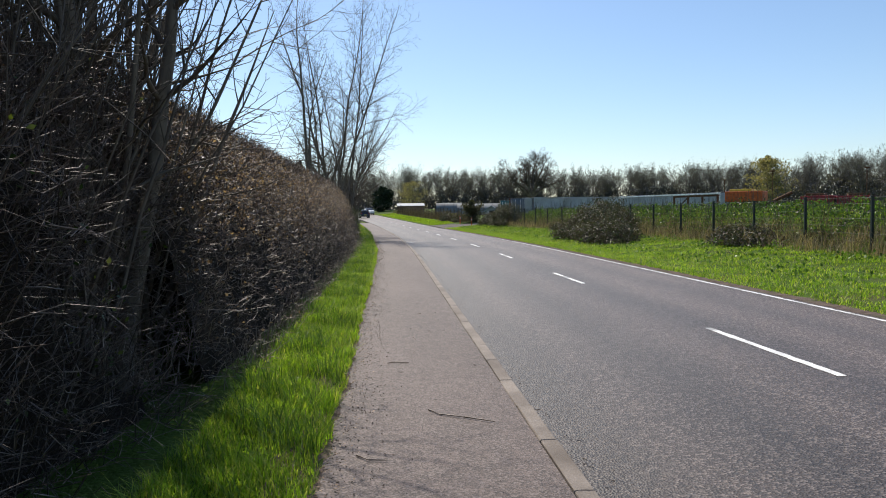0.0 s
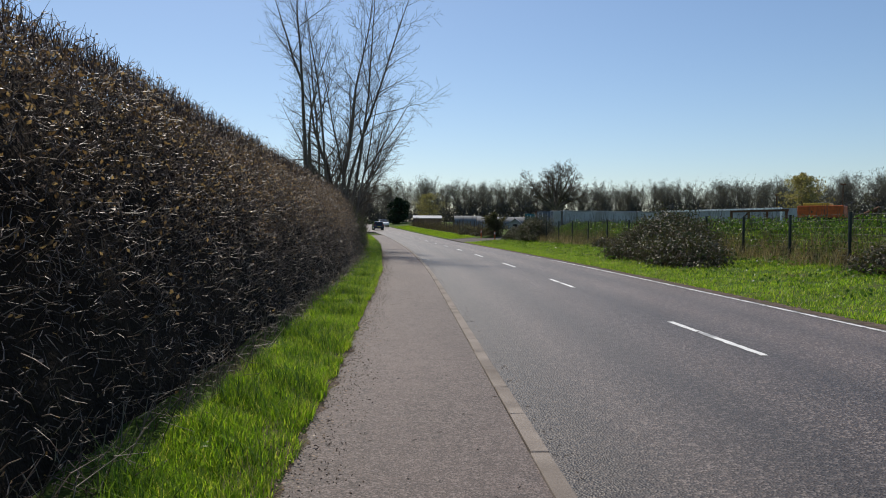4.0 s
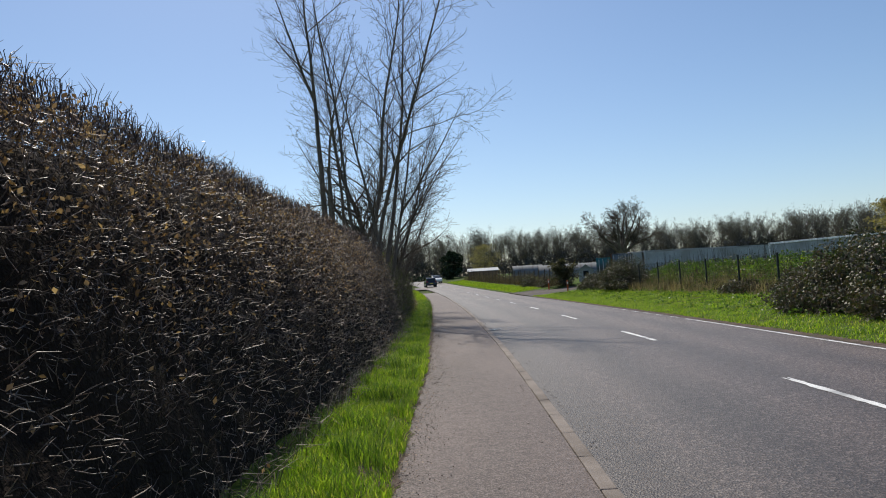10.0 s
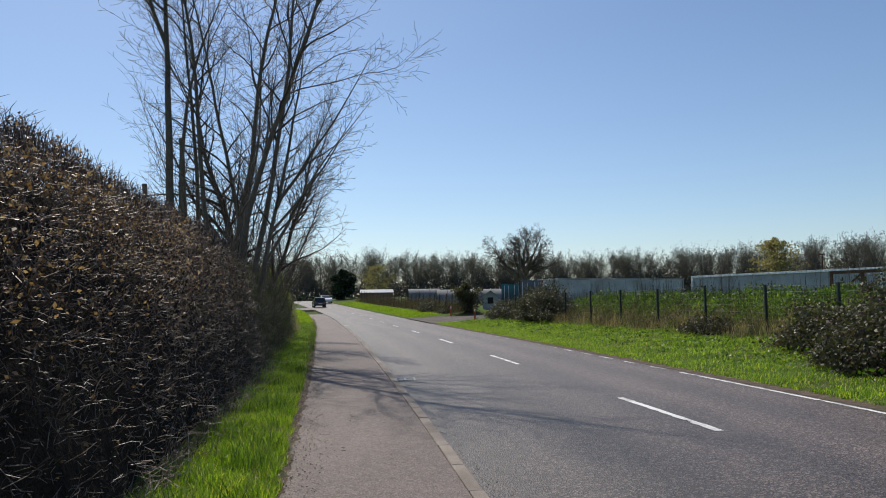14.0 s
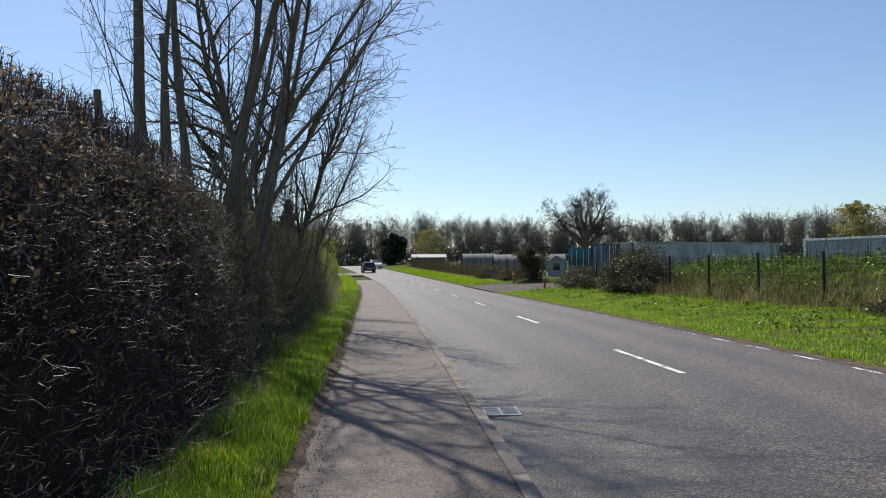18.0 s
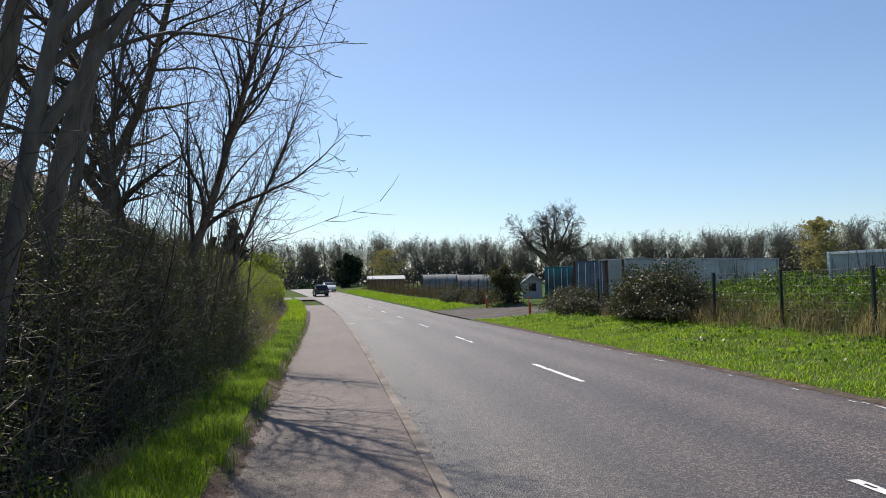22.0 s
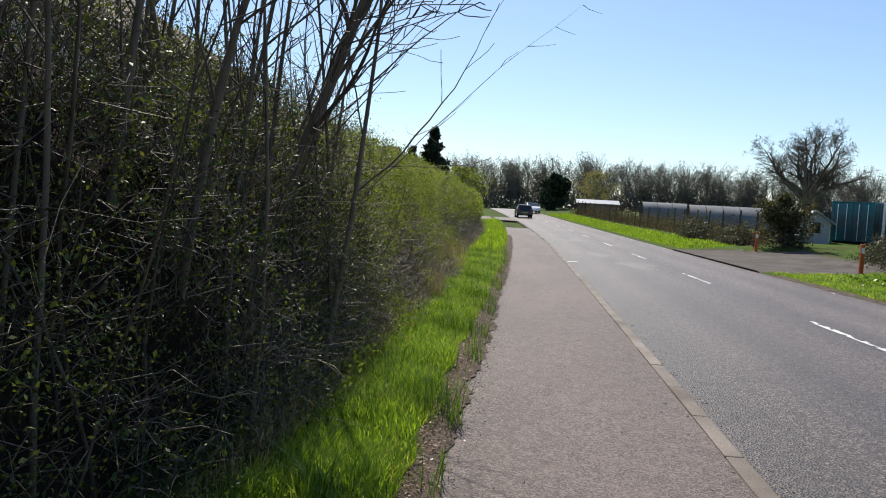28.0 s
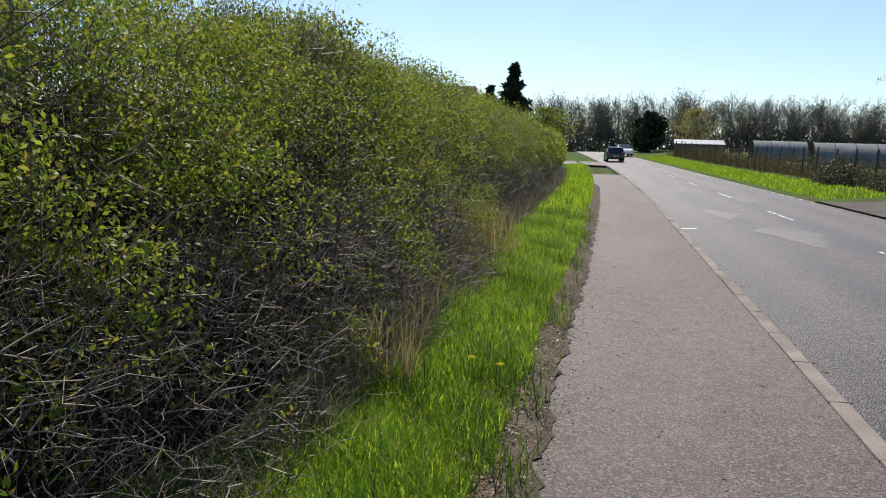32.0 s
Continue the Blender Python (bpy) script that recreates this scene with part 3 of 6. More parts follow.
def bare_tree(name, label, base, stems, seed, kids=(9, 6, 4), spread=0.7, up=0.05, curl=0.12, top=3, group="", least=0.004, short=1.0):
    """A leafless tree of one or more stems, with limbs and twigs."""
    rng = np.random.default_rng(seed)
    t = thing(name, label, "tree", *base, group=group)
    limbs, fine = [], []
    for dx, dy, lean, length, r, *low in stems:
        segs = [[], [], [], []]
        d = np.array([lean[0], lean[1], 1.0])
        limb(rng, np.array([dx, dy, low[0] if low else -0.1]), d / np.linalg.norm(d), length, r, 0, top, segs, kids, spread, up, curl, short=short)
        link("trunk", raw_mesh("trunk", *seg_mesh(segs[0], 8), smooth=True), M["bark"], t)
        limbs += segs[1]
        fine += segs[2] + segs[3]
    link("limb_growth", raw_mesh("limb_growth", *seg_mesh(limbs, 5), smooth=True), M["branch"], t, kind="stuff")
    if fine:
        link("twig_growth", raw_mesh("twig_growth", *seg_mesh(fine, 3, least)), M["branch"], t, kind="stuff")
    return t


def along(profile, y, s, wob=0.12, seed=0.0):
    """Places on a hedge's face: profile (u, z) run along y, with the way out of it."""
    pr = np.array(profile, float)
    dist = np.r_[0, np.cumsum(np.hypot(*np.diff(pr, axis=0).T))]
    at = s * dist[-1]
    u, z = np.interp(at, dist, pr[:, 0]), np.interp(at, dist, pr[:, 1])
    e = 0.02 * dist[-1]
    du = np.interp(at + e, dist, pr[:, 0]) - np.interp(at - e, dist, pr[:, 0])
    dz = np.interp(at + e, dist, pr[:, 1]) - np.interp(at - e, dist, pr[:, 1])
    out = unit(np.stack([dz, 0 * du, -du], 1))
    p = np.stack([u + off(y), y, z + rise(y)], 1)
    lump = wob * (bump2(y, at, 1.9, seed) + 0.7 * bump2(y, at, 4.7, seed + 3))
    return p + out * lump[:, None], out


# Dark shell set in behind the twigs to paint the shade between them.
def hedge_core(t, profile, y0, y1, inset, wob, seed, low=1.0, mat="shade_core"):
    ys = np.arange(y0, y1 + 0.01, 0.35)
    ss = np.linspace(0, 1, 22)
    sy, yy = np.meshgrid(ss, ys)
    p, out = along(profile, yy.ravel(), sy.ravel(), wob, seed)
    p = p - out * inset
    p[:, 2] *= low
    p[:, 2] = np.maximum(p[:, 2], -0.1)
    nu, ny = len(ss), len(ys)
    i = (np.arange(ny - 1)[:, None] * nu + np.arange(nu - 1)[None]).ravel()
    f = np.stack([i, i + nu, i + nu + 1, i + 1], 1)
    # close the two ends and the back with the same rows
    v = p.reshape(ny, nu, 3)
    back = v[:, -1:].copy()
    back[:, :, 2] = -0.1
    link("inner_shade", raw_mesh("inner_shade", np.concatenate([p, back.reshape(-1, 3)]), np.concatenate([f, np.stack([np.arange(ny - 1) * nu + nu - 1, np.arange(1, ny) * nu + nu - 1, ny * nu + np.arange(1, ny), ny * nu + np.arange(ny - 1)], 1)]), smooth=True), M[mat], t)


def hedge_twigs(profile, y0, y1, n, rng, reach=(0.1, 0.34), rad=(0.0016, 0.0042), wob=0.12, seed=0.0, depth=0.3, near=None, up=0.25, ywild=1.0, thin_foot=False):
    y = rng.uniform(y0, y1, n) if near is None else y0 + (y1 - y0) * rng.uniform(0, 1, n) ** near
    p, out = along(profile, y, rng.uniform(0, 1, n), wob, seed)
    p = p - out * (rng.uniform(-0.02, 1, n) ** 1.0 * depth)[:, None]
    if thin_foot:
        keep = rng.uniform(size=n) < 0.4 + 0.6 * step(0.4, 1.7, p[:, 2])
        p, out, n = p[keep], out[keep], int(keep.sum())
    d = unit(out * rng.uniform(-0.1, 0.9, (n, 1)) + rng.normal(size=(n, 3)) * (0.6, 0.8 * ywild, 0.6) + (0, 0, up))
    ln = rng.uniform(*reach, (n, 1)) * rng.choice([0.6, 1.0, 1.3], (n, 1))
    mid = p + d * ln * 0.55
    d2 = unit(d + rng.normal(size=(n, 3)) * 0.5)
    end = mid + d2 * ln * 0.45
    r = rng.uniform(*rad, n)
    return joined(tubes(p, mid, r, r * 0.8), tubes(mid, end, r * 0.8, r * 0.45)), end, mid


def hedge_leaf_places(profile, y0, y1, n, rng, wob, seed, depth=0.2, near=None, lo=0.0):
    y = rng.uniform(y0, y1, n) if near is None else y0 + (y1 - y0) * rng.uniform(0, 1, n) ** near
    p, out = along(profile, y, rng.uniform(lo, 1, n), wob, seed)
    return p - out * (rng.uniform(-0.35, 1, n) * depth)[:, None], out


# clipped bare hedge along the pavement
HEDGE1 = [(-1.36, 0.02), (-1.52, 0.55), (-1.74, 1.2), (-1.95, 2.0), (-2.22, 2.62), (-2.65, 3.0), (-3.3, 3.14), (-4.1, 3.0)]
rng = np.random.default_rng(11)
hedge = thing("clipped_hedge", "tall clipped leafless hedge with brown twigs and a few dead leaves", "hedge")
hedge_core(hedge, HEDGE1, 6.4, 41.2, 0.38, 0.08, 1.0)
tw, ends, mids = hedge_twigs(HEDGE1, 6.0, 41.6, 90000, rng, (0.06, 0.17), (0.002, 0.0052), wob=0.09, seed=1.0, depth=0.32, thin_foot=True)
link("twig_growth", raw_mesh("twig_growth", *tw), M["twig"], hedge, kind="stuff")
lf = np.concatenate([mids[::2], ends[1::3]])
lf = lf[rng.uniform(size=len(lf)) < 0.1 + 0.75 * step(0.9, 2.2, lf[:, 2])]
link("leaf_growth", raw_mesh("leaf_growth", *leaves(lf, rng.uniform(0.012, 0.032, len(lf)), rng)), M["brownleaf"], hedge, "curled brown leaves", "stuff")
n = 9000
yb = rng.uniform(6.0, 41.6, n)
ub = rng.uniform(-4.0, -2.3, n)
zb = np.interp(ub, [-4.1, -3.3, -2.65, -2.2], [3.0, 3.12, 3.02, 2.7]) - 0.15
b0 = np.stack([ub + off(yb), yb, zb], 1)
b1 = b0 + np.stack([rng.normal(0, 0.05, n), rng.normal(0, 0.06, n), rng.uniform(0.1, 0.26, n)], 1)
b2 = b1 + np.stack([rng.normal(0, 0.05, n), rng.normal(0, 0.05, n), rng.uniform(-0.02, 0.1, n)], 1)
link("shoot_growth", raw_mesh("shoot_growth", *joined(tubes(b0, b1, 0.004, 0.003), tubes(b1, b2, 0.003, 0.0012))), M["twig"], hedge, "clipped upright shoots", "stuff")



y = rng.uniform(6, 41, 900)
u = rng.uniform(-1.75, -1.3, 900)
b0 = np.stack([u + off(y), y, 0 * y], 1)
b1 = b0 + np.stack([rng.normal(0.06, 0.06, 900), rng.normal(0, 0.12, 900), rng.uniform(0.1, 0.35, 900)], 1)
b2 = b1 + np.stack([rng.normal(0.1, 0.08, 900), rng.normal(0, 0.16, 900), rng.normal(0.0, 0.08, 900)], 1)
link("dry_stalk_growth", raw_mesh("dry_stalk_growth", *joined(tubes(b0, b1, 0.0035, 0.003), tubes(b1, b2, 0.003, 0.0012))), M["deadstem"], hedge, "pale dry stalks at the foot", "stuff")


def sprays(p, out, k, spread, size, rng):
    """Little rosettes of k leaves at each place."""
    at = np.repeat(p, k, 0) + rng.normal(0, spread, (len(p) * k, 3))
    return leaves(at, rng.uniform(*size, len(at)), rng, 0.5, 1.9, out=np.repeat(out, k, 0))


def arching_stems(rng, n, x, y, h, r, lean=0.14, curl=0.085, kids=2):
    """Crooked stems from the ground with a few side shoots."""
    got = []
    for _ in range(n):
        yy = rng.uniform(*y)
        q = np.array([rng.uniform(*x) + float(off(yy)), yy, 0.0])
        ln, rr = rng.uniform(*h), rng.uniform(*r)
        d = unit(np.array([rng.normal(0.03, lean), rng.normal(-0.02, lean), 1.0]))
        for i in range(15):
            d = unit(d + rng.normal(size=3) * curl)
            e = q + d * ln / 15
            got.append((q, e, rr * (1 - i / 16), rr * (1 - (i + 1) / 16)))
            if i > 3:
                for _k in range(rng.integers(0, kids + 1)):
                    g = unit(d + rng.normal(size=3) * 0.8)
                    m = e + g * rng.uniform(0.06, 0.2)
                    w = m + unit(g + rng.normal(size=3) * 0.5 + (0, 0, 0.3)) * rng.uniform(0.06, 0.22)
                    got += [(e, m, rr * 0.35, rr * 0.22), (m, w, rr * 0.22, 0.0012)]
            q = e
    return got


# overgrown shrubs below the tall trees
SHRUB = [(-1.75, 0.0), (-1.8, 0.7), (-1.88, 1.4), (-2.1, 1.95), (-2.55, 2.4), (-3.2, 2.7), (-4.2, 2.75)]
shrub = thing("overgrown_shrubs", "dense overgrown shrubs with bare stems and dark ivy leaves", "shrubs")
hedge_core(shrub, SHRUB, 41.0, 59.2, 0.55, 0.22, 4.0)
tw, ends, mids = hedge_twigs(SHRUB, 40.8, 58.8, 26000, rng, (0.1, 0.42), (0.0016, 0.0045), 0.22, 4.0, 0.5, up=0.4)
link("twig_growth", raw_mesh("twig_growth", *tw), M["stem"], shrub, kind="stuff")
p, out = hedge_leaf_places(SHRUB, 41.0, 59.0, 34000, rng, 0.22, 4.0, 0.45)
keep = (bump2(p[:, 1], p[:, 2], 2.3, 2.0) + 0.6 * bump2(p[:, 1], p[:, 2], 6.1, 1.0) + rng.normal(0, 0.3, len(p)) + 0.5 * step(45, 56, p[:, 1])) > 0.1
link("leaves", raw_mesh("leaves", *sprays(p[keep], out[keep], 6, 0.035, (0.008, 0.018), rng)), M["ivy"], shrub, "small dark green ivy leaves")
p, out = hedge_leaf_places(SHRUB, 55.6, 59.0, 4200, rng, 0.3, 4.0, 0.6, lo=0.25)
keep = (bump2(p[:, 1], p[:, 2], 4.0, 7.0) + rng.normal(0, 0.4, len(p))) > 0.1
link("new_leaves", raw_mesh("new_leaves", *sprays(p[keep], out[keep], 7, 0.03, (0.006, 0.013), rng)), M["haw"], shrub, "fresh yellow-green leaves", "stuff")
stems = arching_stems(rng, 150, (-3.6, -1.8), (42.0, 57.6), (2.2, 4.2), (0.006, 0.018)) + arching_stems(rng, 70, (-3.9, -2.1), (42.5, 54.0), (3.0, 5.0), (0.006, 0.014), 0.12, 0.08)
link("stem_growth", raw_mesh("stem_growth", *seg_mesh(stems, 4)), M["branch"], shrub, "crooked dark stems", "stuff")

# looser thorn bushes in new leaf, sloping back from the verge
THORN = [(-1.9, 0.0), (-2.05, 0.4), (-2.24, 0.9), (-2.5, 1.5), (-2.9, 2.0), (-3.4, 2.3), (-3.9, 2.4), (-4.8, 2.35)]
thorn = thing("thorn_bushes", "thorn bushes in yellow-green new leaf above dead brown stems", "shrubs")
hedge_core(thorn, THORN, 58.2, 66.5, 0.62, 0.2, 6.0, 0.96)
tw, ends, mids = hedge_twigs(THORN, 58.4, 66.8, 15000, rng, (0.08, 0.26), (0.0014, 0.0042), 0.2, 6.0, 0.8, up=0.4)
link("twig_growth", raw_mesh("twig_growth", *tw), M["thornstem"], thorn, kind="stuff")
p, out = hedge_leaf_places(THORN, 58.2, 67.0, 62000, rng, 0.28, 6.0, 0.7, lo=0.05)
keep = (0.8 * bump2(p[:, 1], p[:, 2], 3.1, 2.0) + 0.7 * bump2(p[:, 1], p[:, 2], 8.0, 4.0) + rng.normal(0, 0.16, len(p)) + 0.3 * (p[:, 2] - 1.0)) > 0.34
link("leaves", raw_mesh("leaves", *sprays(p[keep], out[keep], 6, 0.036, (0.01, 0.023), rng)), M["haw"], thorn, "small fresh yellow-green leaves")
stems = arching_stems(rng, 150, (-4.2, -2.2), (57.0, 66.5), (1.5, 2.5), (0.004, 0.01), 0.16, 0.12)
link("stem_growth", raw_mesh("stem_growth", *seg_mesh(stems, 4)), M["branch"], thorn, "crooked dark branches", "stuff")

# hawthorn hedge in new leaf
HAW = [(-3.05, -0.05), (-2.95, 0.5), (-2.75, 1.1), (-2.8, 1.8), (-3.1, 2.3), (-3.7, 2.65), (-4.5, 2.8), (-5.4, 2.75)]
haw = thing("hawthorn_hedge", "hawthorn hedge with fresh yellow-green leaves over a dry ditch", "hedge")
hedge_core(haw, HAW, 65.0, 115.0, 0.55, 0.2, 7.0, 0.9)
tw, ends, mids = hedge_twigs(HAW, 64.0, 92.0, 18000, rng, (0.12, 0.42), (0.0018, 0.005), 0.2, 7.0, 0.45, near=1.5, up=0.4)
link("twig_growth", raw_mesh("twig_growth", *tw), M["thornstem"], haw, kind="stuff")
p, out = hedge_leaf_places(HAW, 64.8, 84.0, 26000, rng, 0.28, 7.0, 0.4, near=1.3, lo=0.12)
p2, out2 = hedge_leaf_places(HAW, 84.0, 115.5, 26000, rng, 0.22, 7.0, 0.25, lo=0.1)
keep = (bump2(p[:, 1], p[:, 2], 3.5, 5.0) + 0.7 * bump2(p[:, 1], p[:, 2], 9.0, 1.0) + rng.normal(0, 0.12, len(p)) + 0.35 * (p[:, 2] - 0.9)) > 0.38
link("leaves", raw_mesh("leaves", *joined(sprays(p[keep], out[keep], 7, 0.05, (0.016, 0.034), rng), leaves(p2, rng.uniform(0.05, 0.095, len(p2)), rng, out=out2))), M["haw"], haw)

# brown dead brambles and sticks along the foot of the hedge
SKIRT = [(-1.68, -0.02), (-1.82, 0.25), (-1.98, 0.55), (-2.15, 0.85), (-2.4, 1.15)]
skirt = thing("dead_brambles", "tangle of dead brown bramble stems at the foot of the hedge", "brambles", kind="stuff")
tw1, _e1, _m1 = hedge_twigs(SKIRT, 55.0, 66.5, 12000, rng, (0.06, 0.3), (0.0015, 0.0045), 0.12, 3.0, 0.4, near=0.9, up=0.2)
tw2, _e2, _m2 = hedge_twigs([(u - 0.65, z) for u, z in SKIRT], 63.5, 96.0, 13000, rng, (0.2, 0.6), (0.0025, 0.006), 0.15, 5.0, 0.5, near=1.4, up=0.5)
link("stem_growth", raw_mesh("stem_growth", *joined(tw1, tw2)), M["deadstem"], skirt, kind="stuff")

# tall multi-stemmed ash trees in the shrubs
def grow(rng, p, d, length, r, level, runs, per, spread, up, curl, part_len, start, least=0.004):
    """A limb whose side branches stand round it in turn, each arching up again towards its tip."""
    n = max(4, min(26, int(length / (0.4 if level == 0 else 0.16))))
    stride = length / n
    turn, due = rng.uniform(0, 6.28), rng.uniform(0, 1)
    pts, rad = [p], [r]
    for i in range(n):
        f = (i + 1) / n
        lift = up[level] * (f - 0.4) if level else up[0]
        d = unit(d + rng.normal(size=3) * curl[level] + np.array([0, 0, lift]))
        p = p + d * stride
        rb = max(r * (1 - 0.9 * f ** 0.9), least * 0.6)
        pts.append(p), rad.append(rb)
        if level < len(per) and f > start[level]:
            due += per[level] * stride
            while due > 1:
                due -= 1
                turn += 2.4 + rng.normal(0, 0.5)
                a = unit(np.cross(d, (0.31, 0.83, 0.2)))
                side = a * math.cos(turn) + np.cross(d, a) * math.sin(turn)
                w = spread[level] * rng.uniform(0.7, 1.3)
                grow(rng, p, d * math.cos(w) + side * math.sin(w), length * part_len[level] * (1.15 - 0.75 * f) * rng.uniform(0.5, 1.2), max(rb * rng.uniform(0.4, 0.65), least), level + 1, runs, per, spread, up, curl, part_len, start, least)
    runs[level].append((np.array(pts), np.array(rad)))


def hoses(runs, sides, least=0.0):
    """Unbroken tapering tubes, each along a run of points with a radius at each."""
    verts, faces, at = [], [], 0
    a = np.arange(sides) * 2 * np.pi / sides
    i = np.arange(sides)
    j = (i + 1) % sides
    for pts, rad in runs:
        d = unit(np.gradient(pts, axis=0))
        u = unit(np.cross(d, (0.83, 0.31, 0.12)))
        w = np.cross(d, u)
        rr = np.maximum(rad, least)[:, None, None]
        verts.append((pts[:, None] + (u[:, None] * np.cos(a)[None, :, None] + w[:, None] * np.sin(a)[None, :, None]) * rr).reshape(-1, 3))
        k = np.arange(len(pts) - 1)[:, None] * sides + at
        faces.append(np.stack([k + i, k + j, k + j + sides, k + i + sides], -1).reshape(-1, 4))
        at += len(pts) * sides
    return np.concatenate(verts), np.concatenate(faces)


def ash(label, base, stems, seed, per=(2.6, 4.4, 5.5), spread=(0.85, 0.8, 0.75), up=(0.003, 0.07, 0.11, 0.12), curl=(0.035, 0.09, 0.12, 0.13), part_len=(0.36, 0.44, 0.42), start=(0.3, 0.1, 0.1), least=0.0045, name="ash_tree", group="ash trees in the shrubs"):
    """A leafless ash: each stem is (dx, dy, lean, length, radius, height of its foot)."""
    rng = np.random.default_rng(seed)
    t = thing(name, label, "tree", *base, group=group)
    limbs, fine = [], []
    first = None
    for dx, dy, lean, length, r, low in stems:
        runs = [[], [], [], []]
        if low > 0.5 and first is not None:
            dx, dy = (float(np.interp(low, first[:, 2], first[:, k])) for k in (0, 1))
        # a limb is part of the trunk's length already, so its own branches begin sooner
        grow(rng, np.array([dx, dy, low]), unit(np.array([lean[0], lean[1], 1.0])), length, r, 0, runs, per, spread, up, curl, part_len, start if low < 0.5 else (0.12, 0.1, 0.1), least)
        link("trunk" if low < 0.5 else "limb", raw_mesh("trunk", *hoses(runs[0], 9), smooth=True), M["bark"], t)
        first = runs[0][0][0] if low < 0.5 else first
        limbs += runs[1]
        fine += runs[2] + runs[3]
    link("branch_growth", raw_mesh("branch_growth", *hoses(limbs, 5), smooth=True), M["branch"], t, kind="stuff")
    link("twig_growth", raw_mesh("twig_growth", *hoses(fine, 3, least)), M["branch"], t, kind="stuff")
    return t


ash("tall leafless ash with one straight grey stem leaning back", (-4.4, 46.7, 0), [(0, 0, (-0.09, 0.01), 16.2, 0.165, -0.1), (-0.85, 0.05, (-0.4, 0.1), 6.0, 0.075, 9.3)], 21, per=(2.0, 4.0, 5.0), spread=(0.6, 0.75, 0.75), start=(0.62, 0.12, 0.1))
ash("tall leafless ash of four slender upright stems", (-3.15, 45.6, 0),
    [(-0.05, -0.1, (-0.075, 0.0), 14.6, 0.1, -0.1), (-0.2, 0.9, (0.0, 0.02), 15.6, 0.11, -0.1), (0.0, -0.4, (0.085, 0.0), 14.8, 0.105, -0.1), (0.2, 0.6, (0.15, 0.02), 15.4, 0.11, -0.1)], 22, per=(2.3, 4.2, 5.0), spread=(0.6, 0.75, 0.75), part_len=(0.32, 0.44, 0.42), start=(0.4, 0.12, 0.1))
ash("leafless ash whose low limbs arch out over the pavement", (-2.35, 44.7, 0),
    [(0, 0, (0.1, 0.0), 9.5, 0.085, -0.1), (0.45, -0.1, (0.75, -0.05), 4.8, 0.05, 4.2), (0.35, 0.2, (0.95, 0.1), 4.2, 0.042, 3.4), (0.25, 0.0, (0.55, 0.25), 5.6, 0.05, 2.6), (-0.5, 0.5, (0.05, 0.05), 11.5, 0.09, -0.1)], 24, per=(3.0, 4.8, 5.5), spread=(0.65, 0.75, 0.75), start=(0.34, 0.1, 0.1), up=(0.0, 0.05, 0.14, 0.2))
ash("leafless ash with grey stems close together behind the shrubs", (-5.0, 48.3, 0), [(0, 0, (-0.07, 0.0), 12.5, 0.12, -0.1), (0.85, -0.6, (-0.06, 0.0), 13.0, 0.1, -0.1), (1.5, 0.4, (-0.02, 0.03), 12.0, 0.085, -0.1)], 25, per=(2.0, 4.0, 5.0), spread=(0.55, 0.75, 0.75), part_len=(0.28, 0.44, 0.42), start=(0.55, 0.12, 0.1))
ash("leafless ash with a thick mossy trunk and forking limbs", (-3.75, 52.9, 0),
    [(0, 0, (0.01, 0.0), 11.5, 0.2, -0.1), (-0.08, 0.0, (-0.52, -0.05), 6.5, 0.095, 3.0), (0.1, 0.0, (0.5, 0.02), 6.8, 0.1, 3.7)], 23, per=(4.6, 6.0, 6.0), curl=(0.05, 0.1, 0.12, 0.12), part_len=(0.36, 0.42, 0.42), start=(0.26, 0.12, 0.1))
ash("leafless ash fanning out over the pavement with fine twigs", (-3.3, 52.5, 0),
    [(0, 0, (0.3, 0.0), 9.5, 0.105, -0.1), (0.62, 0.0, (0.5, -0.05), 4.2, 0.05, 4.2), (0.05, 3.6, (0.26, 0.0), 7.0, 0.062, 0.0), (0.8, 0.6, (0.42, 0.05), 3.2, 0.04, 3.6), (-0.2, -1.2, (0.05, -0.03), 9.0, 0.07, -0.1)], 29, per=(5.0, 6.0, 6.0), spread=(0.42, 0.75, 0.75), curl=(0.05, 0.1, 0.12, 0.12), start=(0.24, 0.1, 0.1), up=(0.01, 0.06, 0.14, 0.2))
hr = np.random.default_rng(27)
ash("tall clump of many bare brown hazel stems in the shrubs", (-3.0, 55.0, 0),
    [(hr.uniform(-0.9, 0.5), hr.uniform(-1.8, 2.4), (hr.normal(0.08, 0.1), hr.normal(0.0, 0.1)), hr.uniform(4.0, 6.0), hr.uniform(0.016, 0.038), -0.1) for _ in range(26)], 28, per=(2.0, 3.0), spread=(0.55, 0.7), start=(0.3, 0.15), least=0.003, name="hazel_clump", group="")
sr = np.random.default_rng(37)
ash("thicket of dark bare shoots between the ash trunks", (-3.6, 48.5, 0),
    [(sr.uniform(-1.2, 0.6), sr.uniform(-4.5, 6.0), (sr.normal(0.02, 0.08), sr.normal(0.0, 0.08)), sr.uniform(4.5, 8.0), sr.uniform(0.015, 0.04), -0.1) for _ in range(20)], 38, per=(1.8, 2.4), spread=(0.5, 0.7), start=(0.25, 0.15), least=0.0035, name="shoot_thicket", group="")
